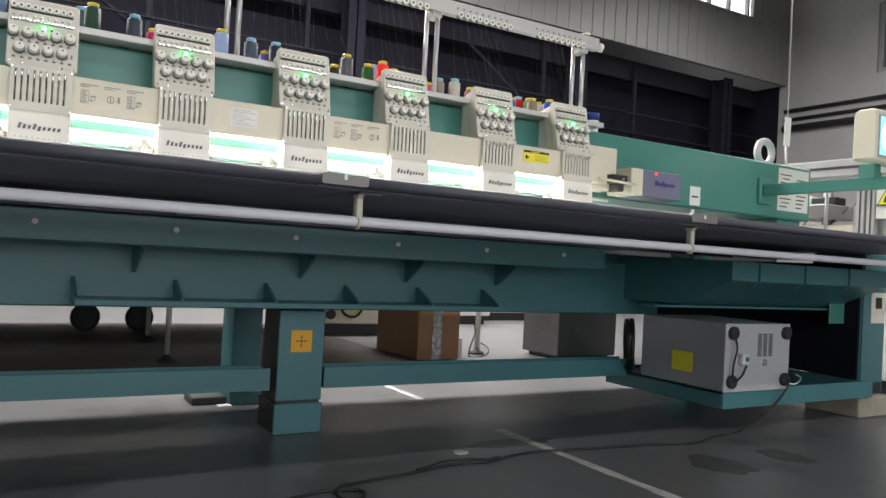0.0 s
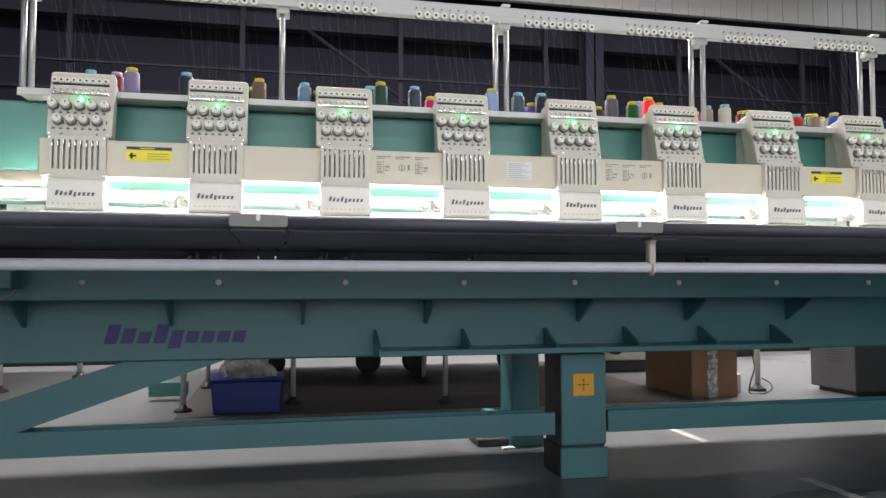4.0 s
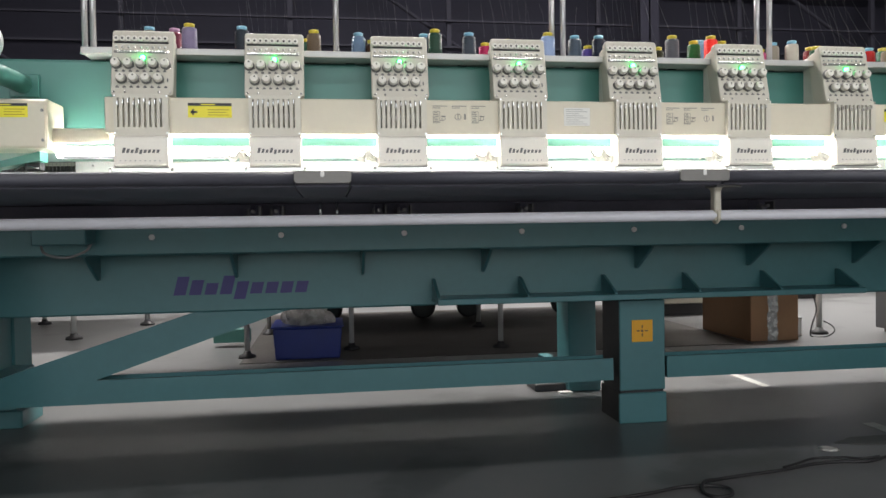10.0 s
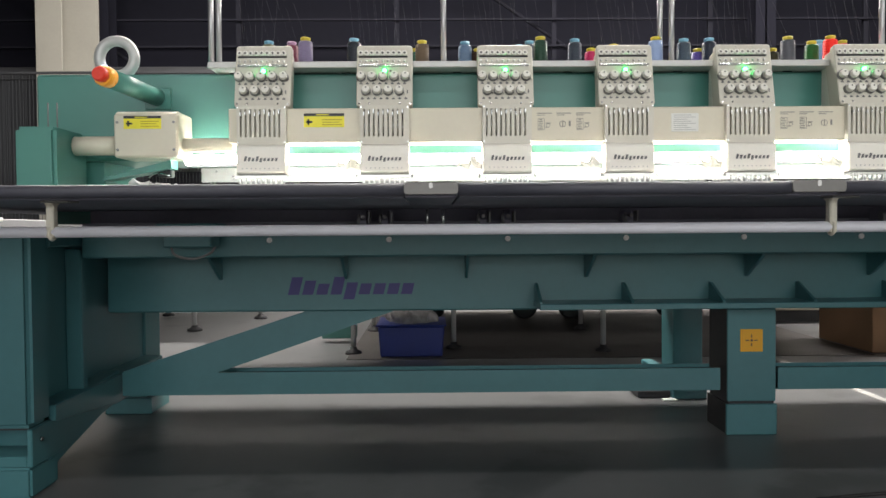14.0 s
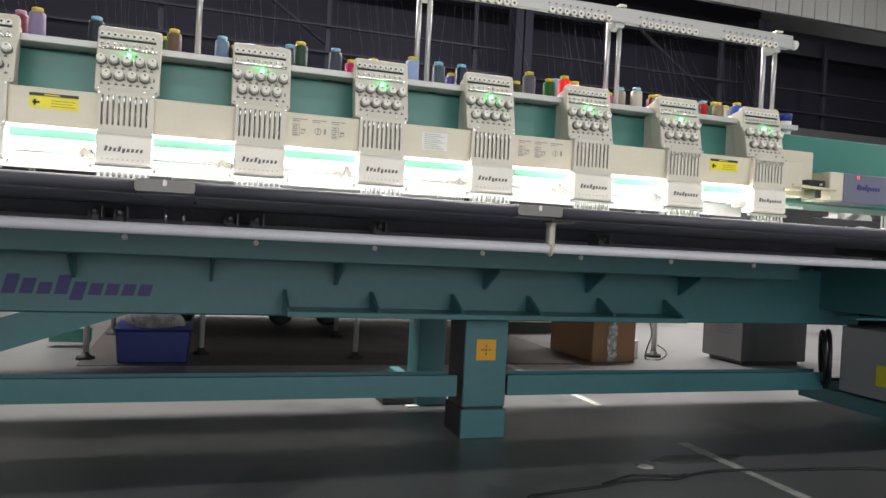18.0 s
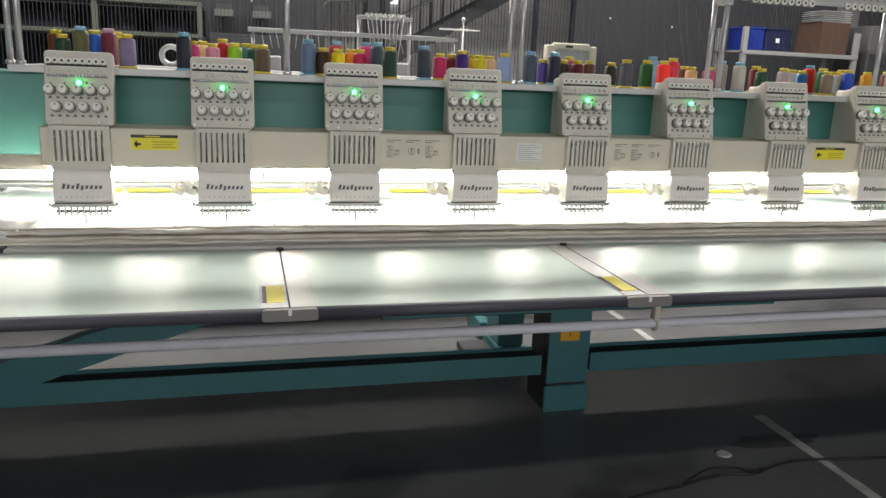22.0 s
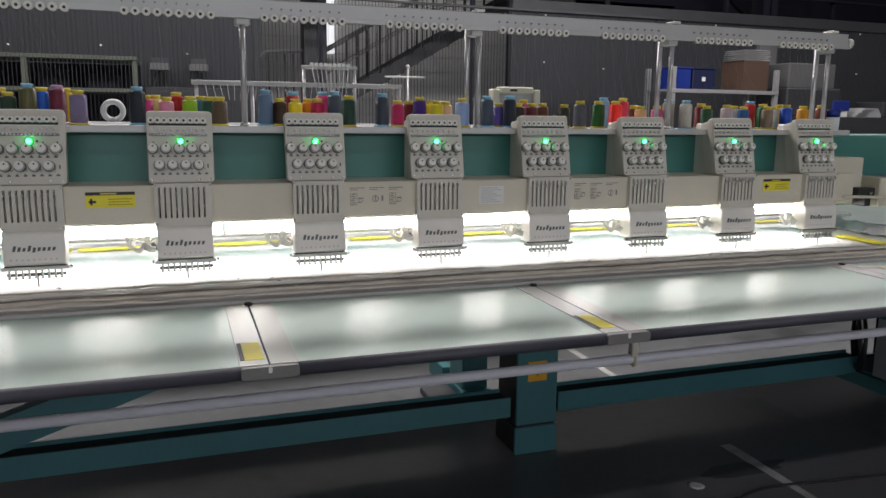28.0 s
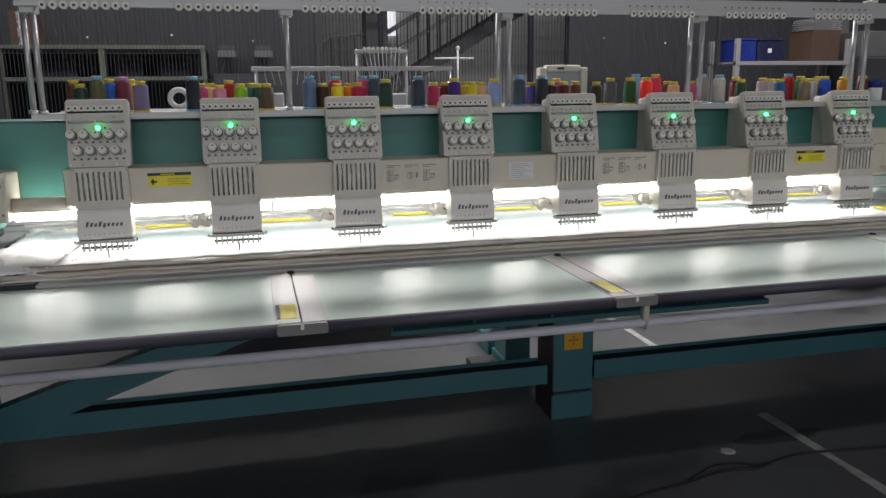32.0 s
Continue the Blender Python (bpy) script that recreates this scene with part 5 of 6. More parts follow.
def colour_word(code):
    r, g, b = hexed(code)
    top, low = max(r, g, b), min(r, g, b)
    if top - low < 0.35 * top:
        return "black" if top < 0.03 else "grey" if top < 0.3 else "white"
    h = colorsys.rgb_to_hsv(r, g, b)[0] * 360
    for edge, word in ((14, "red"), (40, "orange brown"), (70, "yellow"), (165, "green"), (200, "teal blue"), (255, "blue"), (290, "violet"), (345, "pink"), (361, "red")):
        if h < edge:
            return ("dark " if top < 0.12 else "") + word


LINES = bmesh.new()
DEPTH = {"N": 0.135, "F": 0.215, "M": 0.265, "B": 0.320}


def spools(h, rows):
    """Cones behind head h: offset along the shelf, row, height and thread colour with its cap."""
    for k, (dx, row, tall, code) in enumerate(rows):
        tint, cap = code[:6], code[6]
        x, y = 0.4 * h + dx, DEPTH[row]
        s = thing("thread_cone", colour_word(tint) + " thread cone with a " + WORDS[cap] + " tip on the shelf", "thread cone", (x, y, SHELF), group="thread cones")
        r = 0.0252 if tall > 0.098 else 0.0242
        part("base_rim", lathe((0, 0, 0), (0, 0, 0.007), [(0, r + 0.0035), (0.5, r + 0.0035), (0.8, r + 0.001), (1, r - 0.001)], 20), CAPS[cap], s)
        part("thread", lathe((0, 0, 0.006), (0, 0, tall - 0.013), [(0, r - 0.001), (0.03, r), (0.9, r * 0.97), (0.955, r * 0.92), (0.985, r * 0.8), (1, r * 0.66)], 22), thread_material(tint), s)
        part("cone_tip", lathe((0, 0, tall - 0.014), (0, 0, tall), [(0, r * 0.66), (0.35, r * 0.6), (0.5, r * 0.7), (0.9, r * 0.68), (1, r * 0.55)], 18), CAPS[cap], s)
        gx = 0.4 * h - 0.138 + (k % 9) * 0.0303
        tube(spline([(x, y, SHELF + tall), (x + 0.62 * (gx - x), y + 0.55 * (0.115 - y), SHELF + tall + 0.6 * (1.69 - SHELF - tall)), (gx, 0.115, 1.69)], 4), 0.00016, 4, LINES)

spools(0, [(-0.124, "B", 0.111, "6b3410y"), (-0.094, "M", 0.097, "1f3a2ay"), (-0.039, "M", 0.123, "5a5a3ab"), (-0.008, "B", 0.114, "1f63c8y"), (0.044, "M", 0.120, "6a2038m"), (0.059, "B", 0.113, "d8c020y"), (0.116, "N", 0.103, "7a7090y")])
spools(1, [(-0.123, "F", 0.119, "16202cb"), (-0.101, "M", 0.095, "c8407ay"), (-0.072, "B", 0.097, "e6dc90y"), (-0.037, "M", 0.090, "d88aa0y"), (-0.006, "B", 0.107, "a81418y"), (0.035, "M", 0.094, "8cc020y"), (0.072, "B", 0.096, "4a7a90y"), (0.096, "M", 0.093, "1c5040y"), (0.123, "N", 0.091, "5a4a38y")])
spools(2, [(-0.121, "M", 0.119, "5f7894b"), (-0.073, "M", 0.093, "3a2414y"), (-0.021, "B", 0.117, "b01c20b"), (-0.020, "M", 0.092, "e8d010y"), (0.031, "B", 0.094, "e89010y"), (0.084, "B", 0.119, "e85090b"), (0.056, "M", 0.094, "b01848y"), (0.116, "M", 0.120, "3c4c58b"), (0.138, "N", 0.103, "0c3a2ay")])
spools(3, [(-0.126, "F", 0.115, "303a48b"), (-0.056, "M", 0.093, "b82058y"), (0.002, "B", 0.093, "6a1020y"), (0.027, "M", 0.107, "3a1070y"), (0.081, "B", 0.094, "e0c010y"), (0.093, "M", 0.094, "d8c818y"), (0.147, "B", 0.094, "d8b088y"), (0.144, "N", 0.101, "8ea4ccy")])
spools(4, [(-0.130, "F", 0.114, "3c4c5cb"), (-0.061, "M", 0.090, "5a4a9ay"), (-0.038, "F", 0.116, "101c30b"), (0.019, "M", 0.091, "2a2418y"), (0.066, "B", 0.105, "c05a80y"), (0.076, "M", 0.092, "5a1420y"), (0.149, "B", 0.094, "5a3010y"), (0.215, "M", 0.090, "2c2c18y"), (0.212, "N", 0.101, "50525ay")])
spools(5, [(-0.063, "F", 0.104, "0c5c20y"), (-0.012, "M", 0.119, "80a8ccb"), (-0.037, "N", 0.103, "ff2a20y"), (0.076, "M", 0.118, "d83048y"), (0.163, "B", 0.091, "5a3010y"), (0.160, "M", 0.088, "e0b880y"), (0.237, "M", 0.090, "c85080y"), (0.290, "M", 0.117, "90887cb")])
spools(6, [(-0.061, "F", 0.113, "b8b4a8b"), (0.050, "M", 0.103, "7a1418y"), (0.041, "F", 0.094, "0c4428y"), (0.181, "M", 0.100, "b0a0a0y"), (0.265, "B", 0.097, "c8c8c8y"), (0.267, "M", 0.094, "185a90y"), (0.348, "B", 0.118, "c01818b"), (0.368, "M", 0.106, "1c6a3ay")])
spools(7, [(-0.051, "F", 0.095, "80705cy"), (0.022, "M", 0.096, "d0d0c8y"), (0.107, "B", 0.106, "d8b020y"), (0.047, "F", 0.104, "1648b0y"), (0.187, "M", 0.101, "d89820y"), (0.286, "M", 0.106, "6a2c14y")])

for h in range(8):
    for i in (1, 3, 4, 6):
        x = 0.4 * h - 0.138 + i * 0.0303
        t = 0.4 * h - 0.0795 + i * 0.0182
        tube([(x, 0.076, 1.685), (t, -0.002, 1.375)], 0.00016, 4, LINES)
single("threads", LINES, M["thread"], "fine pale threads running from cones over the guide rail to the heads", "thread", kind="stuff")


# ---- small things on and under the machine ----
jb = thing("junction_box", "small teal junction box with a grey cable loop", "junction box")
part("box_body", box(-0.31, -0.155, -0.10, 0.0, 0.735, 0.80, 0.004), M["teal"], jb)
part("flange", box(-0.33, -0.135, -0.10, 0.0, 0.80, 0.812, 0.002), M["teal"], jb)
part("label_strip", box(-0.30, -0.22, -0.102, -0.10, 0.785, 0.797), M["yellow"], jb)
part("cable_loop", tube(spline([(-0.30, -0.05, 0.74), (-0.28, -0.07, 0.71), (-0.22, -0.08, 0.698), (-0.17, -0.06, 0.715), (-0.158, -0.04, 0.74)], 6), 0.004, 6), M["shelf_grey"], jb)
for x in (0.33, 0.40, 0.72, 0.80, 1.2, 2.05):
    hk = thing("hook_drive", "dark hook drive bracket with a bright shaft under the table", "hook drive", (x, -0.06, 0.8), group="hook drives")
    part("bracket", prism([(-0.01, 0.0), (-0.01, 0.018), (0.02, 0.05), (0.08, 0.05), (0.08, 0.0)], "x", -0.011, 0.011, bev=0.002), M["under"], hk)
    part("hook_disc", lathe((-0.02, 0.0, 0.022), (-0.011, 0.0, 0.022), [(0, 0.014), (0.6, 0.017), (1, 0.017)], 14), M["comb"], hk)
    part("shaft", cyl((0.0, -0.03, 0.03), (0.0, 0.08, 0.03), 0.006, 10), M["comb"], hk)
    part("lever", box(0.018, 0.024, -0.03, 0.02, 0.01, 0.045, 0.001), M["comb"], hk)
tp = thing("tension_puller", "small steel pull rod with a hook above the table gap", "pull rod", (0.56, -0.40, 0.845))
part("rod", cyl((-0.02, 0, 0), (-0.02, 0, -0.045), 0.004, 8), M["steel"], tp)
part("rod", cyl((0.025, 0, 0), (0.025, 0, -0.045), 0.004, 8), M["steel"], tp)
part("cross_bar", box(-0.03, 0.035, -0.008, 0.008, -0.05, -0.043, 0.001), M["alu"], tp)
cup = thing("pen_cup", "blue cup with white stripes standing on the beam", "cup", (3.14, 0.25, 1.336))
part("cup_body", lathe((0, 0, 0), (0, 0, 0.075), [(0, 0.028), (1, 0.03)], 16), M["paper"], cup)
part("cup_rim", lathe((0, 0, 0.075), (0, 0, 0.11), [(0, 0.03), (1, 0.033)], 16), M["blue"], cup, "blue upper part")
single("paper_twist", tube(spline([(3.42, -0.1, 0.922), (3.47, -0.08, 0.95), (3.51, -0.06, 1.0)], 5), 0.010, 8), M["paper"], "white twisted paper end at the cloth corner", "paper twist")
rnd = random.Random(5)
scraps = bmesh.new()
for i in range(60):
    x, y = rnd.uniform(-0.3, 3.1), rnd.choice((rnd.uniform(-0.24, -0.16), rnd.uniform(-0.16, 0.1)))
    a = rnd.uniform(0, 3)
    d = rnd.uniform(0.003, 0.009)
    tube([(x, y, 0.9105), (x + d * math.cos(a), y + d * math.sin(a), 0.9115), (x + 2 * d * math.cos(a + 0.6), y + 2 * d * math.sin(a + 0.6), 0.9105)], 0.0008, 4, scraps)
single("thread_scraps", scraps, M["ink"], "dark snippets of thread scattered over the white cloth", "thread scraps", kind="stuff")
for x0, x1, y in ((2.62, 2.74, -0.44), (2.70, 2.80, -0.47)):
    single("steel_ruler", moved(box(-0.06, 0.06, -0.012, 0.012, 0.0, 0.006, 0.001), Matrix.Translation(((x0 + x1) / 2, y, TOP + 0.0005)) @ Matrix.Rotation(radians(-12), 4, "Z")), M["beige"], "flat beige slat lying on the table", "slat", "slats")

# floor: cable, painted line, speck
cable = [(-0.9, -0.95, 0.005), (-0.25, -0.757, 0.005), (0.25, -0.70, 0.005), (0.62, -0.635, 0.005), (1.0, -0.572, 0.005), (1.225, -0.505, 0.005), (1.45, -0.46, 0.005), (1.55, -0.43, 0.005), (1.63, -0.432, 0.006), (1.685, -0.47, 0.008), (1.668, -0.518, 0.006), (1.618, -0.523, 0.005), (1.603, -0.48, 0.006), (1.635, -0.425, 0.015), (1.70, -0.39, 0.007), (1.80, -0.366, 0.005), (1.93, -0.345, 0.005), (2.06, -0.31, 0.005), (2.16, -0.304, 0.005), (2.25, -0.316, 0.005), (2.36, -0.28, 0.005), (2.5, -0.262, 0.005), (2.745, -0.292, 0.005), (3.03, -0.322, 0.005), (3.24, -0.362, 0.005), (3.457, -0.305, 0.005), (3.61, -0.28, 0.006), (3.80, -0.29, 0.08), (3.88, -0.335, 0.2), (3.9, -0.322, 0.24)]
single("power_cable", tube(spline(cable, 6), 0.0052, 8), M["cable"], "black power cable trailing over the floor", "cable")
cable2 = [(1.94, -0.343, 0.013), (2.02, -0.292, 0.005), (2.10, -0.257, 0.005), (2.195, -0.264, 0.005), (2.24, -0.30, 0.010), (2.30, -0.303, 0.014)]
single("power_cable", tube(spline(cable2, 6), 0.004, 8), M["cable"], "thin black cable trailing over the floor", "cable")
bm = bmesh.new()
rnd = random.Random(3)
y = -2.4
while y < 2.4:
    d = rnd.uniform(0.10, 0.22)
    w = 0.023 + rnd.uniform(-0.005, 0.004)
    # No line under the machine: the gap stands in for the shade there.
    if not 0.0 < y < 0.8:
        box(2.585 + 0.008 * y - w, 2.585 + 0.008 * y + w, y, y + d, 0.0, 0.0022, 0, bm)
    y += d
setting("floor_line", bm, M["line"], "worn white line painted on the floor", "floor line")


def floor_stain(cx, cy, rx, ry, seed):
    """A thin damp patch with an uneven rim."""
    bm = bmesh.new()
    rim = []
    for k in range(40):
        a = 2 * math.pi * k / 40
        r = 1 + 0.35 * noise.noise((math.cos(a) * 1.6, math.sin(a) * 1.6, seed)) + 0.12 * noise.noise((math.cos(a) * 6, math.sin(a) * 6, seed))
        rim.append((cx + rx * r * math.cos(a), cy + ry * r * math.sin(a)))
    return prism(rim, "z", 0.0, 0.0015, bm)


for k, a in enumerate(((3.08, -0.63, 0.11, 0.12), (3.46, -0.64, 0.08, 0.11), (2.5, -0.1, 0.2, 0.05))):
    setting("floor_stain", floor_stain(*a, k), M["stain"], "dark damp stain on the painted floor", "stain")
single("floor_chip", lathe((2.226, -0.155, 0.0), (2.226, -0.155, 0.003), [(0, 0.035), (1, 0.02)], 9), M["line"], "pale scrap lying on the floor", "scrap")
single("steel_foot_plate", box(1.50, 1.65, 0.93, 1.1, 0.0, 0.033, 0.004), M["iron"], "rusty steel foot plate on the floor", "foot plate")
single("paper_scrap", box(1.60, 1.66, 0.86, 0.90, 0.0, 0.006), M["paper"], "white paper scrap lying on the floor", "scrap")

# ---- machine behind: table on poles, thread rack, boxes ----
rt = thing("rear_table", "dark worktable of another machine on steel poles", "worktable")
part("table_top", box(0.02, 3.4, 2.15, 4.5, 0.76, 0.80, 0.004), M["shelf_grey"], rt)
part("table_apron", box(0.05, 3.36, 2.2, 2.24, 0.68, 0.76, 0.003), M["iron"], rt)
for x, y in ((0.05, 2.25), (0.69, 2.42), (1.64, 2.26), (0.1, 3.3), (1.7, 3.3), (3.0, 3.3)):
    pl = part("pole", cyl((x, y, 0.03), (x, y, 0.76), 0.017, 12), M["alu_paint"], rt)
    part("rubber_foot", lathe((x, y, 0.0), (x, y, 0.045), [(0, 0.055), (0.4, 0.05), (0.6, 0.025), (1, 0.02)], 14), M["dark"], pl)
for x, y in ((-1.32, 3.42), (-0.98, 4.2), (3.93, 2.33)):
    rp = thing("support_pole", "bright steel machine foot pole with a rubber foot", "support pole", (x, y, 0), group="support poles")
    part("pole", cyl((0, 0, 0.03), (0, 0, 0.76), 0.02, 12), M["alu_paint"], rp)
    part("rubber_foot", lathe((0, 0, 0.0), (0, 0, 0.045), [(0, 0.06), (0.4, 0.055), (0.6, 0.03), (1, 0.022)], 14), M["dark"], rp)
# Added with its top out of view, to throw shade on the floor.
rt2 = thing("rear_table", "unseen dark table added in the next row to shade the floor", "worktable")
part("table_top", box(-4.0, -0.75, 3.0, 4.7, 0.76, 0.80, 0.004), M["shelf_grey"], rt2)
for x, y in ((-3.8, 3.2), (-3.8, 4.5), (-1.9, 4.5)):
    pl = part("pole", cyl((x, y, 0.03), (x, y, 0.76), 0.017, 12), M["alu_paint"], rt2)
    part("rubber_foot", lathe((x, y, 0.0), (x, y, 0.045), [(0, 0.055), (0.4, 0.05), (0.6, 0.025), (1, 0.02)], 14), M["dark"], pl)
fl = thing("far_machine_base", "pale machine base standing behind", "machine base")
part("base_body", box(-4.2, -0.7, 5.2, 5.9, 0.15, 0.9, 0.01), M["wall_grey"], fl)
part("plinth", box(-4.1, -0.8, 5.25, 5.85, 0.0, 0.15), M["iron"], fl)
rr = thing("rear_thread_rack", "white thread rail of another embroidery machine", "thread rack", (-0.035, 0, -0.01))
part("rail", box(0.52, 1.92, 2.78, 2.82, 1.585, 1.615, 0.003), M["dim_white"], rr)
part("rail", box(1.225, 1.60, 2.78, 2.82, 1.705, 1.728, 0.003), M["dim_white"], rr)
for x in (1.24, 1.585, 0.9, 1.9, 0.55):
    part("post", cyl((x, 2.80, 0.8), (x, 2.80, 1.71 if 1.2 < x < 1.6 else 1.59), 0.012, 10), M["post"], rr)
for i in range(9):
    x = 1.29 + i * 0.031
    part("thread_hook", tube([(x, 2.775, 1.72), (1.41 + (x - 1.41) * 0.55, 2.70, 1.36)], 0.003, 6), M["dim_white"], rr)
    part("roller", lathe((x, 2.77, 1.735), (x, 2.79, 1.735), [(0, 0.012), (1, 0.012)], 10), M["paper"], rr)
for i in range(30):
    x = 0.56 + i * 0.0455
    part("thread_hook", tube([(x, 2.78, 1.59), (x + 0.02 * math.sin(i * 0.7), 2.72, 1.49)], 0.002, 5), M["dim_white"], rr)
part("base_box", box(1.28, 1.55, 2.6, 2.9, 1.2, 1.43, 0.01), M["dim_white"], rr)
part("base_box", box(0.56, 0.72, 2.6, 2.9, 1.1, 1.44, 0.01), M["dim_white"], rr)
part("machine_beam", box(-0.55, 2.35, 2.15, 2.45, 1.2, 1.35, 0.008), M["dim_white"], rr)
part("machine_body", box(0.5, 2.3, 2.6, 3.2, 0.8, 1.34, 0.012), M["dim_white"], rr)
mf = thing("rear_control_panel", "white control panel frame with a grey screen", "control panel", (2.497, 2.2, 1.188))
for a in ((-0.17, -0.12, 0.2, 0.385), (0.12, 0.17, 0.2, 0.385), (-0.12, 0.12, 0.355, 0.40), (-0.12, 0.12, 0.2, 0.225)):
    part("panel_frame", box(a[0], a[1], 0, 0.08, a[2], a[3], 0.008), M["cream"], mf)
part("screen", box(-0.12, 0.12, 0.03, 0.05, 0.225, 0.355), M["cabinet"], mf)
part("print_bar", box(-0.05, 0.0, -0.002, 0.0, 0.37, 0.385), M["ink"], mf)
part("stand", box(-0.05, 0.05, 0.02, 0.08, -0.4, 0.2, 0.004), M["cream"], mf)
pp = thing("antenna_stand", "thin white pole with a cross arm", "pole stand", (1.93, 2.8, 0.8))
part("pole", cyl((0, 0, 0), (0, 0, 0.92), 0.007, 8), M["paper"], pp)
part("cross_arm", cyl((-0.17, 0, 0.86), (0.12, 0, 0.86), 0.006, 8), M["paper"], pp)
part("ball", lathe((0, 0, 0.915), (0, 0, 0.945), [(0, 0.006), (0.5, 0.016), (1, 0.006)], 10), M["paper"], pp)

bn = thing("blue_bin", "blue plastic bin filled with a grey plastic bag", "bin", (0.42, 2.15, 0))
part("bin_body", prism([(-0.19, 0.0), (0.19, 0.0), (0.205, 0.19), (-0.205, 0.19)], "y", -0.05, 0.35, bev=0.008), M["blue"], bn)
part("bin_rim", box(-0.215, 0.215, -0.06, 0.36, 0.19, 0.20, 0.003), M["blue"], bn)
bag = bmesh.new()
bmesh.ops.create_icosphere(bag, subdivisions=4, radius=1)
for v in bag.verts:
    k = 1 + 0.25 * noise.noise(v.co * 2.6) + 0.10 * noise.noise(v.co * 7)
    v.co = Vector((v.co.x * 0.16 * k, 0.15 + v.co.y * 0.15 * k, 0.20 + max(v.co.z, -0.2) * 0.13 * k))
for f in bag.faces:
    f.smooth = True
part("bag", bag, M["bag"], bn, "crumpled grey plastic bag")
single("green_channel", box(-0.22, 0.02, 2.72, 2.80, 0.03, 0.12, 0.004), M["teal_light"], "short teal steel channel on the floor", "channel")


def carton(name, x0, x1, y0, y1, z0, z1, label, tape=True, paint="carton"):
    c = thing(name, label, "carton")
    part("carton_body", box(x0, x1, y0, y1, z0, z1, 0.004), M[paint], c)
    for s in (0, 1):
        part("flap", box(x0 + 0.002, x1 - 0.002, y0 + 0.003 if s == 0 else (y0 + y1) / 2 + 0.002, (y0 + y1) / 2 - 0.002 if s == 0 else y1 - 0.003, z1, z1 + 0.005), M[paint], c)
    if tape:
        rnd = random.Random(1)
        xm = x0 + 0.45 * (x1 - x0)
        tape_mesh = bmesh.new()
        grid = []
        for k in range(15):
            z = z0 + (z1 - z0) * k / 14
            d = rnd.uniform(-0.006, 0.006)
            grid.append([tape_mesh.verts.new((xm + u + d, y0 - 0.002 - rnd.uniform(0, 0.006), z)) for u in (-0.036, -0.012, 0.012, 0.036)])
        for a, b in zip(grid, grid[1:]):
            for q in range(3):
                tape_mesh.faces.new((a[q], a[q + 1], b[q + 1], b[q]))
        part("tape", tape_mesh, M["tape"], c, "crumpled silver tape")
    return c


carton("carton_box", 3.28, 3.62, 2.10, 2.75, 0.0, 0.36, "brown cardboard box with crumpled silver tape on the floor")
sb = thing("small_carton", "small white cardboard box standing beside the brown carton", "carton", (3.65, 2.25, 0))
part("carton_body", box(0.0, 0.095, 0.0, 0.12, 0.0, 0.12, 0.003), M["paper"], sb)
part("lid", box(-0.002, 0.097, -0.002, 0.122, 0.12, 0.128, 0.002), M["dim_white"], sb)
single("loose_cord", tube(spline([(3.84, 2.28, 0.30), (3.86, 2.26, 0.18), (3.80, 2.22, 0.08), (3.78, 2.20, 0.005), (3.86, 2.16, 0.005), (3.95, 2.20, 0.03), (3.98, 2.26, 0.06), (3.95, 2.31, 0.09)], 6), 0.005, 6), M["cable"], "black cord looped beside the support pole", "cord")
wm = thing("white_machine", "white machine cabinet with two round black feet", "machine", (2.2, 3.6, 0))
part("body", box(0.98, 1.62, 0, 0.6, 0.10, 0.55, 0.01), M["cream"], wm)
for x in (1.045, 1.555):
    part("round_foot", lathe((x, -0.012, 0.185), (x, 0.0, 0.185), [(0, 0.04), (1, 0.045)], 16), M["dark"], wm)
part("cable", tube(spline([(1.12, -0.012, 0.25), (1.18, -0.02, 0.18), (1.27, -0.02, 0.17), (1.34, -0.012, 0.24)], 5), 0.012, 6), M["cable"], wm)
part("sticker", box(1.26, 1.34, -0.003, 0.0, 0.20, 0.25), M["yellow"], wm)
part("plinth", box(1.0, 1.6, 0.05, 0.55, 0.0, 0.10), M["iron"], wm)
gc = thing("grey_cabinet", "dull grey metal cabinet with vent slots behind the machine", "cabinet")
part("body", box(4.37, 4.95, 1.9, 2.34, 0.03, 1.3, 0.006), M["dull_cabinet"], gc)
part("plinth", box(4.41, 4.91, 1.94, 2.30, 0.0, 0.03), M["iron"], gc)
vs = bmesh.new()
for i in range(6):
    box(4.369, 4.37, 2.0, 2.17, 0.22 + i * 0.022, 0.227 + i * 0.022, 0, vs)
part("vent_slots", vs, M["slot"], gc)
for i, x in enumerate((4.6, 5.8, 7.0)):
    c = thing("white_unit", "low white cabinet unit standing in the hall behind", "cabinet", (x, 4.6 + 0.5 * i, 0), group="white units")
    part("body", box(0, 1.0, 0, 0.6, 0.1, 0.8, 0.01), M["paper"], c)
    part("plinth", box(0.05, 0.95, 0.05, 0.55, 0, 0.1), M["iron"], c)
    part("door_gap", box(0.495, 0.505, -0.002, 0.0, 0.12, 0.78), M["ink"], c)
# Dark sheet deepens the rear table's shade on the floor.
single("rear_table_shade", box(0.03, 3.25, 2.02, 4.6, 0.0, 0.004), M["mat"], "thin dark brown sheet putting the rear table's shade on the floor", "floor mat")
trol = thing("tool_trolley", "dark steel trolley with rubber wheels under the rear table", "trolley")
for x in (0.55, 1.35, 1.75, 2.6):
    w = part("wheel", ring((x, 4.0, 0.11), (0, 1, 0), 0.085, 0.025, 20, 8), M["dark"], trol)
    part("hub", lathe((x, 3.97, 0.11), (x, 4.03, 0.11), [(0, 0.078), (1, 0.078)], 18), M["dark"], w)
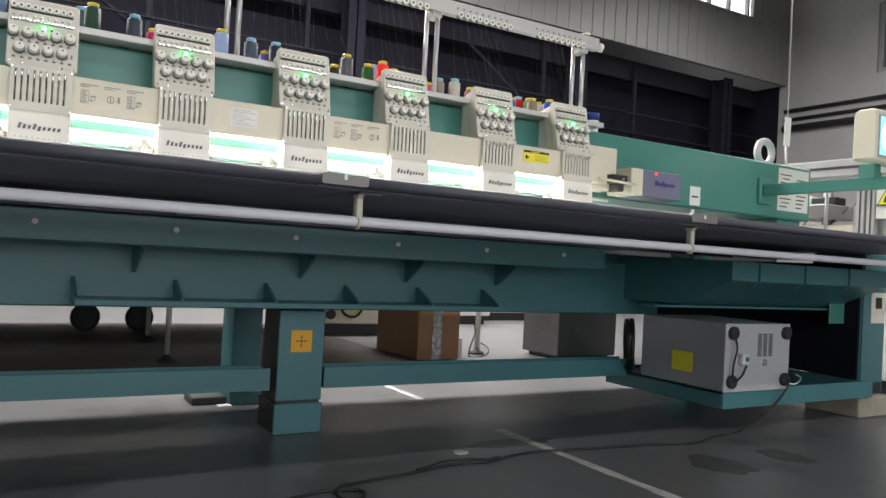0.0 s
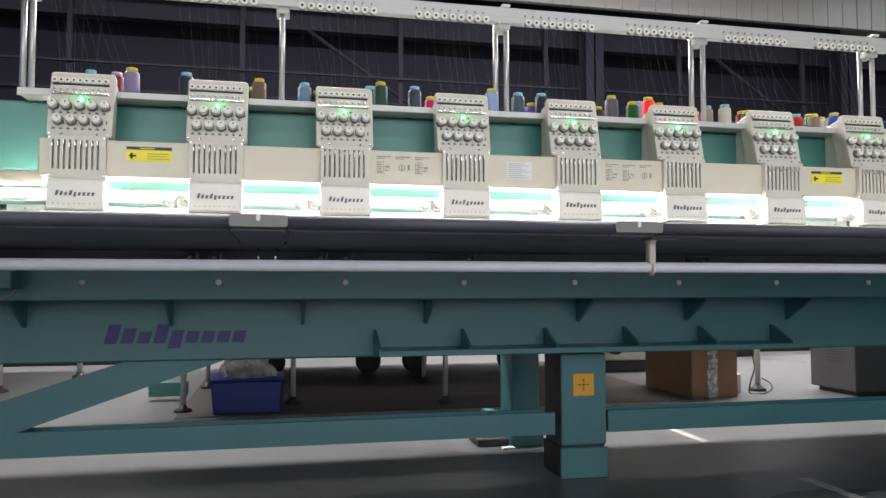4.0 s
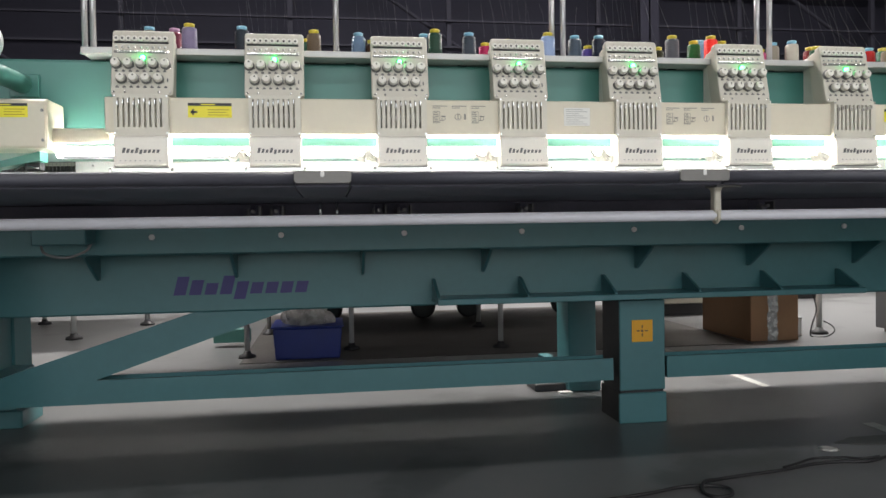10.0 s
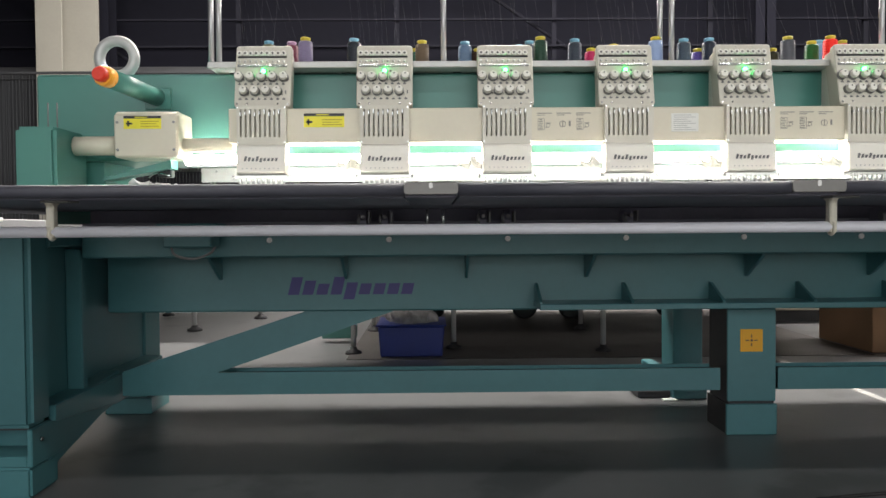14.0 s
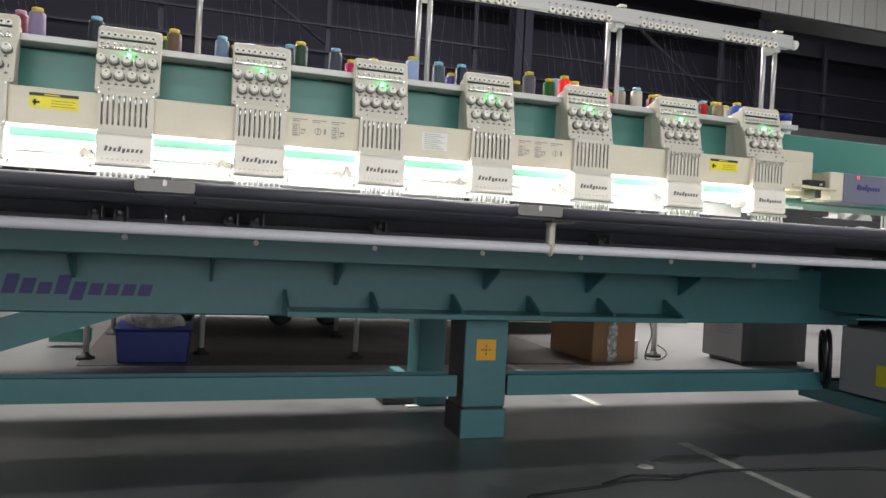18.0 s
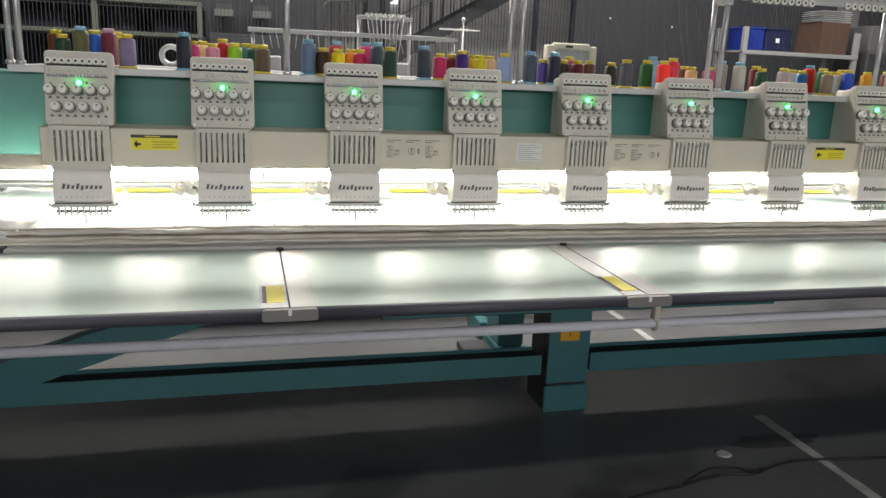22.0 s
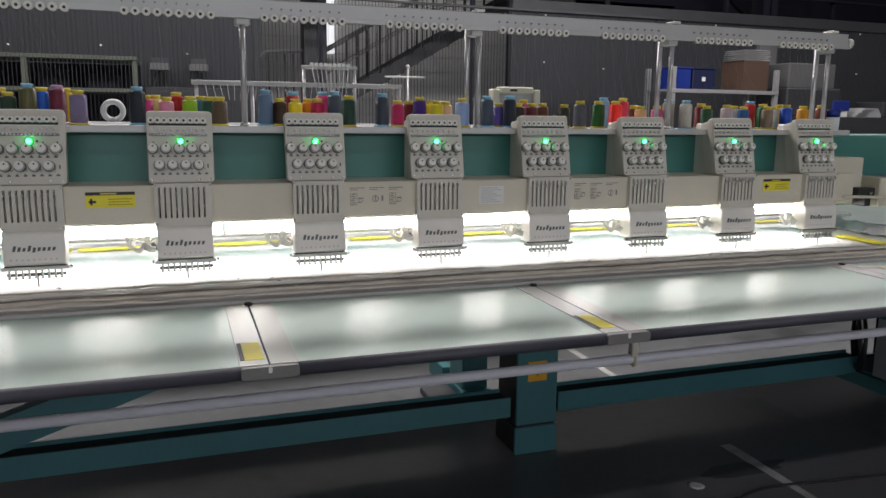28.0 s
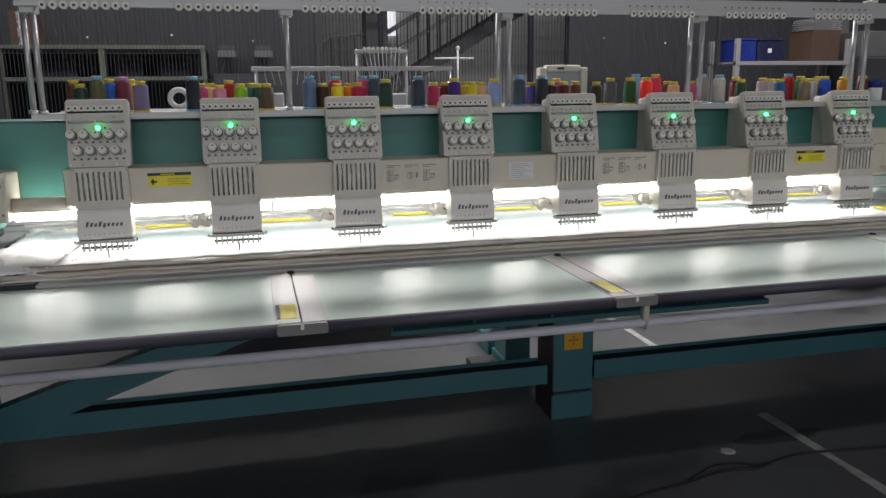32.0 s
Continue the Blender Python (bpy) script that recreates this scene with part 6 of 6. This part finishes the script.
part("deck", box(0.4, 2.75, 3.95, 4.4, 0.20, 0.24, 0.004), M["iron"], trol)
part("load", box(0.7, 2.3, 4.0, 4.3, 0.24, 0.40, 0.02), M["iron"], trol)

# ---- shelves against the sheet wall ----
gs = thing("green_shelf", "olive steel shelf unit with dark contents", "shelf", (-0.15, 0, 0))
for x in (-3.3, -2.2, -1.1, 0.06):
    part("upright", box(x, x + 0.06, 7.4, 7.46, 0, 2.03, 0.003), M["green_frame"], gs)
for z in (0.3, 0.95, 1.62, 1.99):
    part("beam", box(-3.3, 0.12, 7.39, 7.45, z, z + 0.045, 0.003), M["green_frame"], gs)
    part("deck", box(-3.3, 0.12, 7.46, 8.2, z, z + 0.03), M["green_frame"], gs)
part("back", box(-3.3, 0.12, 8.21, 8.23, 0, 1.98), M["wall_black"], gs)
for i, (x, w, h) in enumerate(((-3.0, 0.5, 0.22), (-2.4, 0.15, 0.3), (-1.9, 0.5, 0.2), (-0.95, 0.3, 0.24), (-0.45, 0.35, 0.18))):
    single("storage_box", box(x - 0.15, x + w - 0.15, 7.6, 8.0, 1.65, 1.65 + h, 0.006), M["wall_black"], "dark storage box on the olive shelf", "box", "storage boxes")
carton("tall_carton", -2.21, -1.92, 7.5, 7.9, 2.035, 2.42, "tall brown carton with white tape on the olive shelf", True, "carton_dark")
for x in (0.08, 0.56):
    lm = thing("wall_fitting", "small white wall fitting with a dark bracket", "wall fitting", (x, 8.2, 1.93), group="wall fittings")
    part("case", box(0, 0.24, 0, 0.15, 0, 0.09, 0.006), M["case_grey"], lm)
    part("bracket", box(0.02, 0.22, 0.05, 0.28, 0.09, 0.16, 0.004), M["iron"], lm)
    part("stay", tube([(0.12, 0.1, 0.0), (-0.1, 0.2, -0.5)], 0.012, 6), M["iron"], lm)
dk = thing("dark_cabinet", "dark steel cabinet with open doors", "cabinet", (-0.12, 0, 0))
part("body", box(0.15, 1.3, 7.6, 8.3, 0, 1.7, 0.006), M["iron"], dk)
part("door", box(0.16, 0.7, 7.56, 7.59, 0.05, 1.65, 0.004), M["iron"], dk)
gs2 = thing("grey_shelf", "grey steel shelf stacked with bins and cartons", "shelf")
for x in (7.1, 8.94):
    part("upright", box(x, x + 0.07, 6.98, 7.04, 0, 2.13, 0.003), M["shelf_grey"], gs2)
    part("upright", box(x, x + 0.07, 7.6, 7.66, 0, 2.13, 0.003), M["shelf_grey"], gs2)
for z in (0.4, 1.1, 1.765):
    part("beam", box(7.1, 9.01, 6.97, 7.03, z, z + 0.055, 0.003), M["shelf_grey"], gs2)
    part("deck", box(7.1, 9.01, 7.03, 7.66, z + 0.02, z + 0.05), M["shelf_grey"], gs2)
for x, w in ((7.16, 0.31), (7.50, 0.40)):
    b = thing("blue_crate", "deep blue plastic crate on the grey shelf", "crate", (x, 7.05, 1.818), group="blue crates")
    part("crate_body", box(0, w, 0, 0.4, 0, 0.29, 0.01), M["blue" if w < 0.35 else "navy_plastic"], b)
    part("crate_rim", box(-0.01, w + 0.01, -0.01, 0.41, 0.29, 0.315, 0.004), M["blue" if w < 0.35 else "navy_plastic"], b)
part("handle_hole", box(0.16, 0.22, -0.003, 0.0, 0.12, 0.18), M["paper"], b)
carton("shelf_carton", 8.40, 8.86, 7.05, 7.55, 1.817, 2.26, "dark brown carton under striped wrapping on the shelf", False, "carton_dark")
st2 = thing("wrapping_stack", "stack of thin pale sheets on top of the carton", "sheet stack")
for k in range(6):
    part("sheet", box(8.38 + 0.012 * (k % 3), 8.88 - 0.02 * (k % 2), 7.06, 7.5, 2.27 + 0.028 * k, 2.278 + 0.028 * k), M["dim_white"], st2)
single("grey_case", box(9.2, 10.1, 7.0, 7.6, 1.88, 2.25, 0.01), M["case_grey"], "big grey case on dark equipment", "case")
single("cupboard", box(9.15, 9.5, 7.62, 7.7, 1.451, 2.6, 0.006), M["case_grey"], "tall grey cupboard on the dark bench", "cupboard")
eq = thing("equipment_bench", "dark equipment bench with stacked papers", "bench")
part("bench_body", box(9.1, 13.8, 6.9, 7.7, 0, 1.45, 0.01), M["iron"], eq)
part("dark_unit", box(9.15, 10.2, 6.95, 7.6, 1.45, 1.88, 0.02), M["iron"], eq)
part("dark_unit", box(11.1, 12.0, 6.95, 7.5, 1.45, 1.7, 0.02), M["iron"], eq)
for k in range(4):
    single("paper_ream", moved(box(-0.28, 0.28, -0.15, 0.15, 0, 0.035, 0.002), Matrix.Translation((10.8 + 0.02 * k, 7.1, 1.451 + 0.036 * k)) @ Matrix.Rotation(radians(6 * k), 4, "Z")), M["dim_white"], "stack of white paper on the dark bench", "paper stack", "paper stacks")
bb = thing("striped_bin", "blue topped bin with white stripes on the bench", "bin", (10.22, 7.05, 1.451))
part("bin_top", box(-0.17, 0.17, -0.12, 0.12, 0.1, 0.25, 0.01), M["blue"], bb)
part("bin_base", box(-0.15, 0.15, -0.1, 0.1, 0, 0.1, 0.006), M["paper"], bb)
fw = thing("far_window_shelf", "grey shelf with white panes in the far corner", "shelf")
for x in (13.0, 13.9, 14.8):
    part("upright", box(x, x + 0.08, 8.2, 8.28, 0, 2.9, 0.004), M["iron"], fw)
for k in range(4):
    part("sheet", box(13.1 + 0.42 * k, 13.45 + 0.42 * k, 8.3, 8.33, 1.4 + 0.1 * (k % 2), 2.2), M["paper"], fw)

# ---- right of the machine: profile frame machine, cabinet, hanging tag ----
af = thing("profile_frame_machine", "machine frame of aluminium profiles with pale parts", "machine")
for y0, y1, z in ((-0.6, 1.6, 1.42), (-0.6, 1.6, 1.36)):
    part("profile", box(5.2, 5.26, y0, y1, z, z + 0.045, 0.003), M["dim_white"], af)
part("profile_groove", box(5.197, 5.2, -0.6, 1.6, 1.405, 1.42), M["ink"], af)
for y in (0.05, 0.115, 1.5):
    part("post", box(5.2, 5.26, y, y + 0.05, 0.0, 1.42, 0.003), M["dim_white"], af)
    part("post_groove", box(5.197, 5.2, y + 0.02, y + 0.028, 0.0, 1.42), M["ink"], af)
part("shelf", box(5.3, 6.3, 0.1, 1.4, 0.90, 0.93, 0.004), M["paper"], af)
part("unit", box(5.5, 6.0, 0.35, 0.9, 0.93, 1.08, 0.01), M["cream"], af)
part("unit", box(5.45, 5.75, 0.5, 0.8, 1.12, 1.22, 0.01), M["shelf_grey"], af)
for y in (0.45, 0.8, 1.15):
    part("rod", cyl((5.35, y, 0.93), (5.35, y, 1.36), 0.011, 10), M["post"], af)
part("cross_profile", box(5.26, 6.3, 1.0, 1.05, 1.1, 1.14, 0.003), M["alu_paint"], af)
part("unit_post", cyl((5.6, 0.6, 1.08), (5.6, 0.6, 1.38), 0.03, 10), M["alu"], af)
part("hose", tube(spline([(5.4, 0.15, 0.95), (5.35, 0.1, 1.02), (5.4, 0.0, 1.12)], 6), 0.015, 8), M["paper"], af)
part("unit", box(5.58, 5.66, 0.70, 0.84, 1.235, 1.285, 0.006), M["mint"], af, "pale green block")
part("unit", box(5.56, 5.68, 0.52, 0.70, 1.225, 1.275, 0.006), M["dark"], af, "black carriage block")
for y in (0.58, 0.78, 0.95):
    part("strut", cyl((5.6, y, 1.09), (5.64, y - 0.16, 1.24), 0.008, 8), M["comb"], af)
part("side_sheet", box(5.24, 5.25, -0.6, 0.045, 0.95, 1.3), M["wall_grey"], af)
sgn = thing("warning_sign", "yellow triangle warning sign with a black border", "sign")
part("sheet", box(5.19, 5.196, -0.21, 0.037, 1.09, 1.29), M["paper"], sgn)
part("triangle", prism([(-0.094, 1.165), (0.034, 1.165), (-0.03, 1.275)], "x", 5.184, 5.19), M["ink"], sgn)
part("triangle_face", prism([(-0.081, 1.173), (0.021, 1.173), (-0.03, 1.261)], "x", 5.180, 5.184), M["yellow"], sgn)
part("symbol", prism([(-0.045, 1.184), (-0.012, 1.184), (-0.02, 1.222), (-0.042, 1.212)], "x", 5.177, 5.180), M["ink"], sgn)
pc = thing("white_cabinet", "low white metal cabinet with a lock handle", "cabinet", (5.6, -0.75, 0))
part("body", box(0, 0.6, 0, 1.05, 0.09, 0.62, 0.008), M["paper"], pc)
part("top", box(-0.02, 0.62, -0.02, 1.07, 0.62, 0.645, 0.004), M["paper"], pc)
part("plinth", box(0.05, 0.55, 0.05, 1.0, 0, 0.09), M["iron"], pc)
lk = part("lock_plate", box(-0.008, 0.0, 0.86, 0.90, 0.30, 0.42, 0.003), M["alu"], pc)
part("handle", box(-0.02, -0.008, 0.87, 0.89, 0.33, 0.39, 0.003), M["dark"], lk)
part("cloth", moved(box(-0.005, 0.4, 0.3, 0.7, 0, 0.02, 0.008), Matrix.Translation((0.1, 0, 0.645))), M["iron"], pc)
tg = thing("hanging_tag", "white paper tag hanging on a long cord", "tag", (4.765, 0.35, 1.5))
part("paper", moved(box(-0.028, 0.028, -0.003, 0.003, 0.0, 0.175, 0.001), Matrix.Rotation(radians(2), 4, "Y")), M["paper"], tg)
part("cord", tube([(0, 0, 0.17), (0.02, 0.02, 0.9), (0.05, 0.05, 4.0), (0.05, 0.05, 7.499)], 0.003, 6), M["alu_paint"], tg)
part("stick", cyl((0.01, 0, -0.16), (0.0, 0, 0.0), 0.008, 8), M["alu_paint"], tg)

# ---- left: neighbouring machine and fence panel ----
nm = thing("neighbour_machine", "neighbouring machine with a steel control strip and open base", "machine", (-0.058, 0, 0))
part("top", box(-3.2, -1.75, 1.2, 2.2, 0.80, 0.86, 0.006), M["cabinet"], nm)
part("control_strip", box(-3.2, -1.74, 1.17, 1.2, 0.72, 0.80, 0.004), M["tan"], nm)
for x, m in ((-1.86, "red"), (-1.82, "steel")):
    part("button", lathe((x, 1.17, 0.76), (x, 1.155, 0.76), [(0, 0.014), (1, 0.012)], 12), M[m], nm)
part("side", box(-1.80, -1.74, 1.24, 2.2, 0.26, 0.72, 0.004), M["dull_cabinet"], nm)
part("base_bar", box(-3.2, -1.74, 1.2, 2.2, 0.19, 0.26, 0.004), M["tan"], nm)
for x in (-3.1, -1.9):
    for y in (1.3, 2.05):
        part("foot", cyl((x, y, 0.0), (x, y, 0.19), 0.03, 12), M["dark"], nm)
part("inner", box(-3.1, -1.82, 1.6, 2.1, 0.26, 0.72), M["iron"], nm)
ns = thing("control_box", "white control box with a dark display and keys", "control box", (-1.94, 1.2, 0.861))
part("case", moved(prism(rounded(-0.30, 0.152, 0.23, 0.42, 0.03), "y", 0.0, 0.1, bev=0.006), Matrix.Identity(4)), M["paper"], ns)
part("display_rim", box(-0.26, 0.10, -0.003, 0.0, 0.315, 0.405, 0.001), M["cabinet"], ns)
part("display", box(-0.25, 0.085, -0.005, -0.003, 0.325, 0.395), M["lcd"], ns)
for j in range(2):
    for i in range(6):
        part("key", box(-0.085 + i * 0.034, -0.062 + i * 0.034, -0.006, 0.0, 0.252 + j * 0.028, 0.27 + j * 0.028, 0.002), M["shelf_grey"], ns)
part("gooseneck", tube(spline([(0.14, 0.05, 0.29), (0.21, 0.05, 0.27), (0.26, 0.05, 0.18), (0.28, 0.05, 0.0)], 8), 0.022, 12), M["cream"], ns)
part("arm_pad", box(0.22, 0.34, 0.0, 0.1, -0.02, 0.0, 0.004), M["paper"], ns)
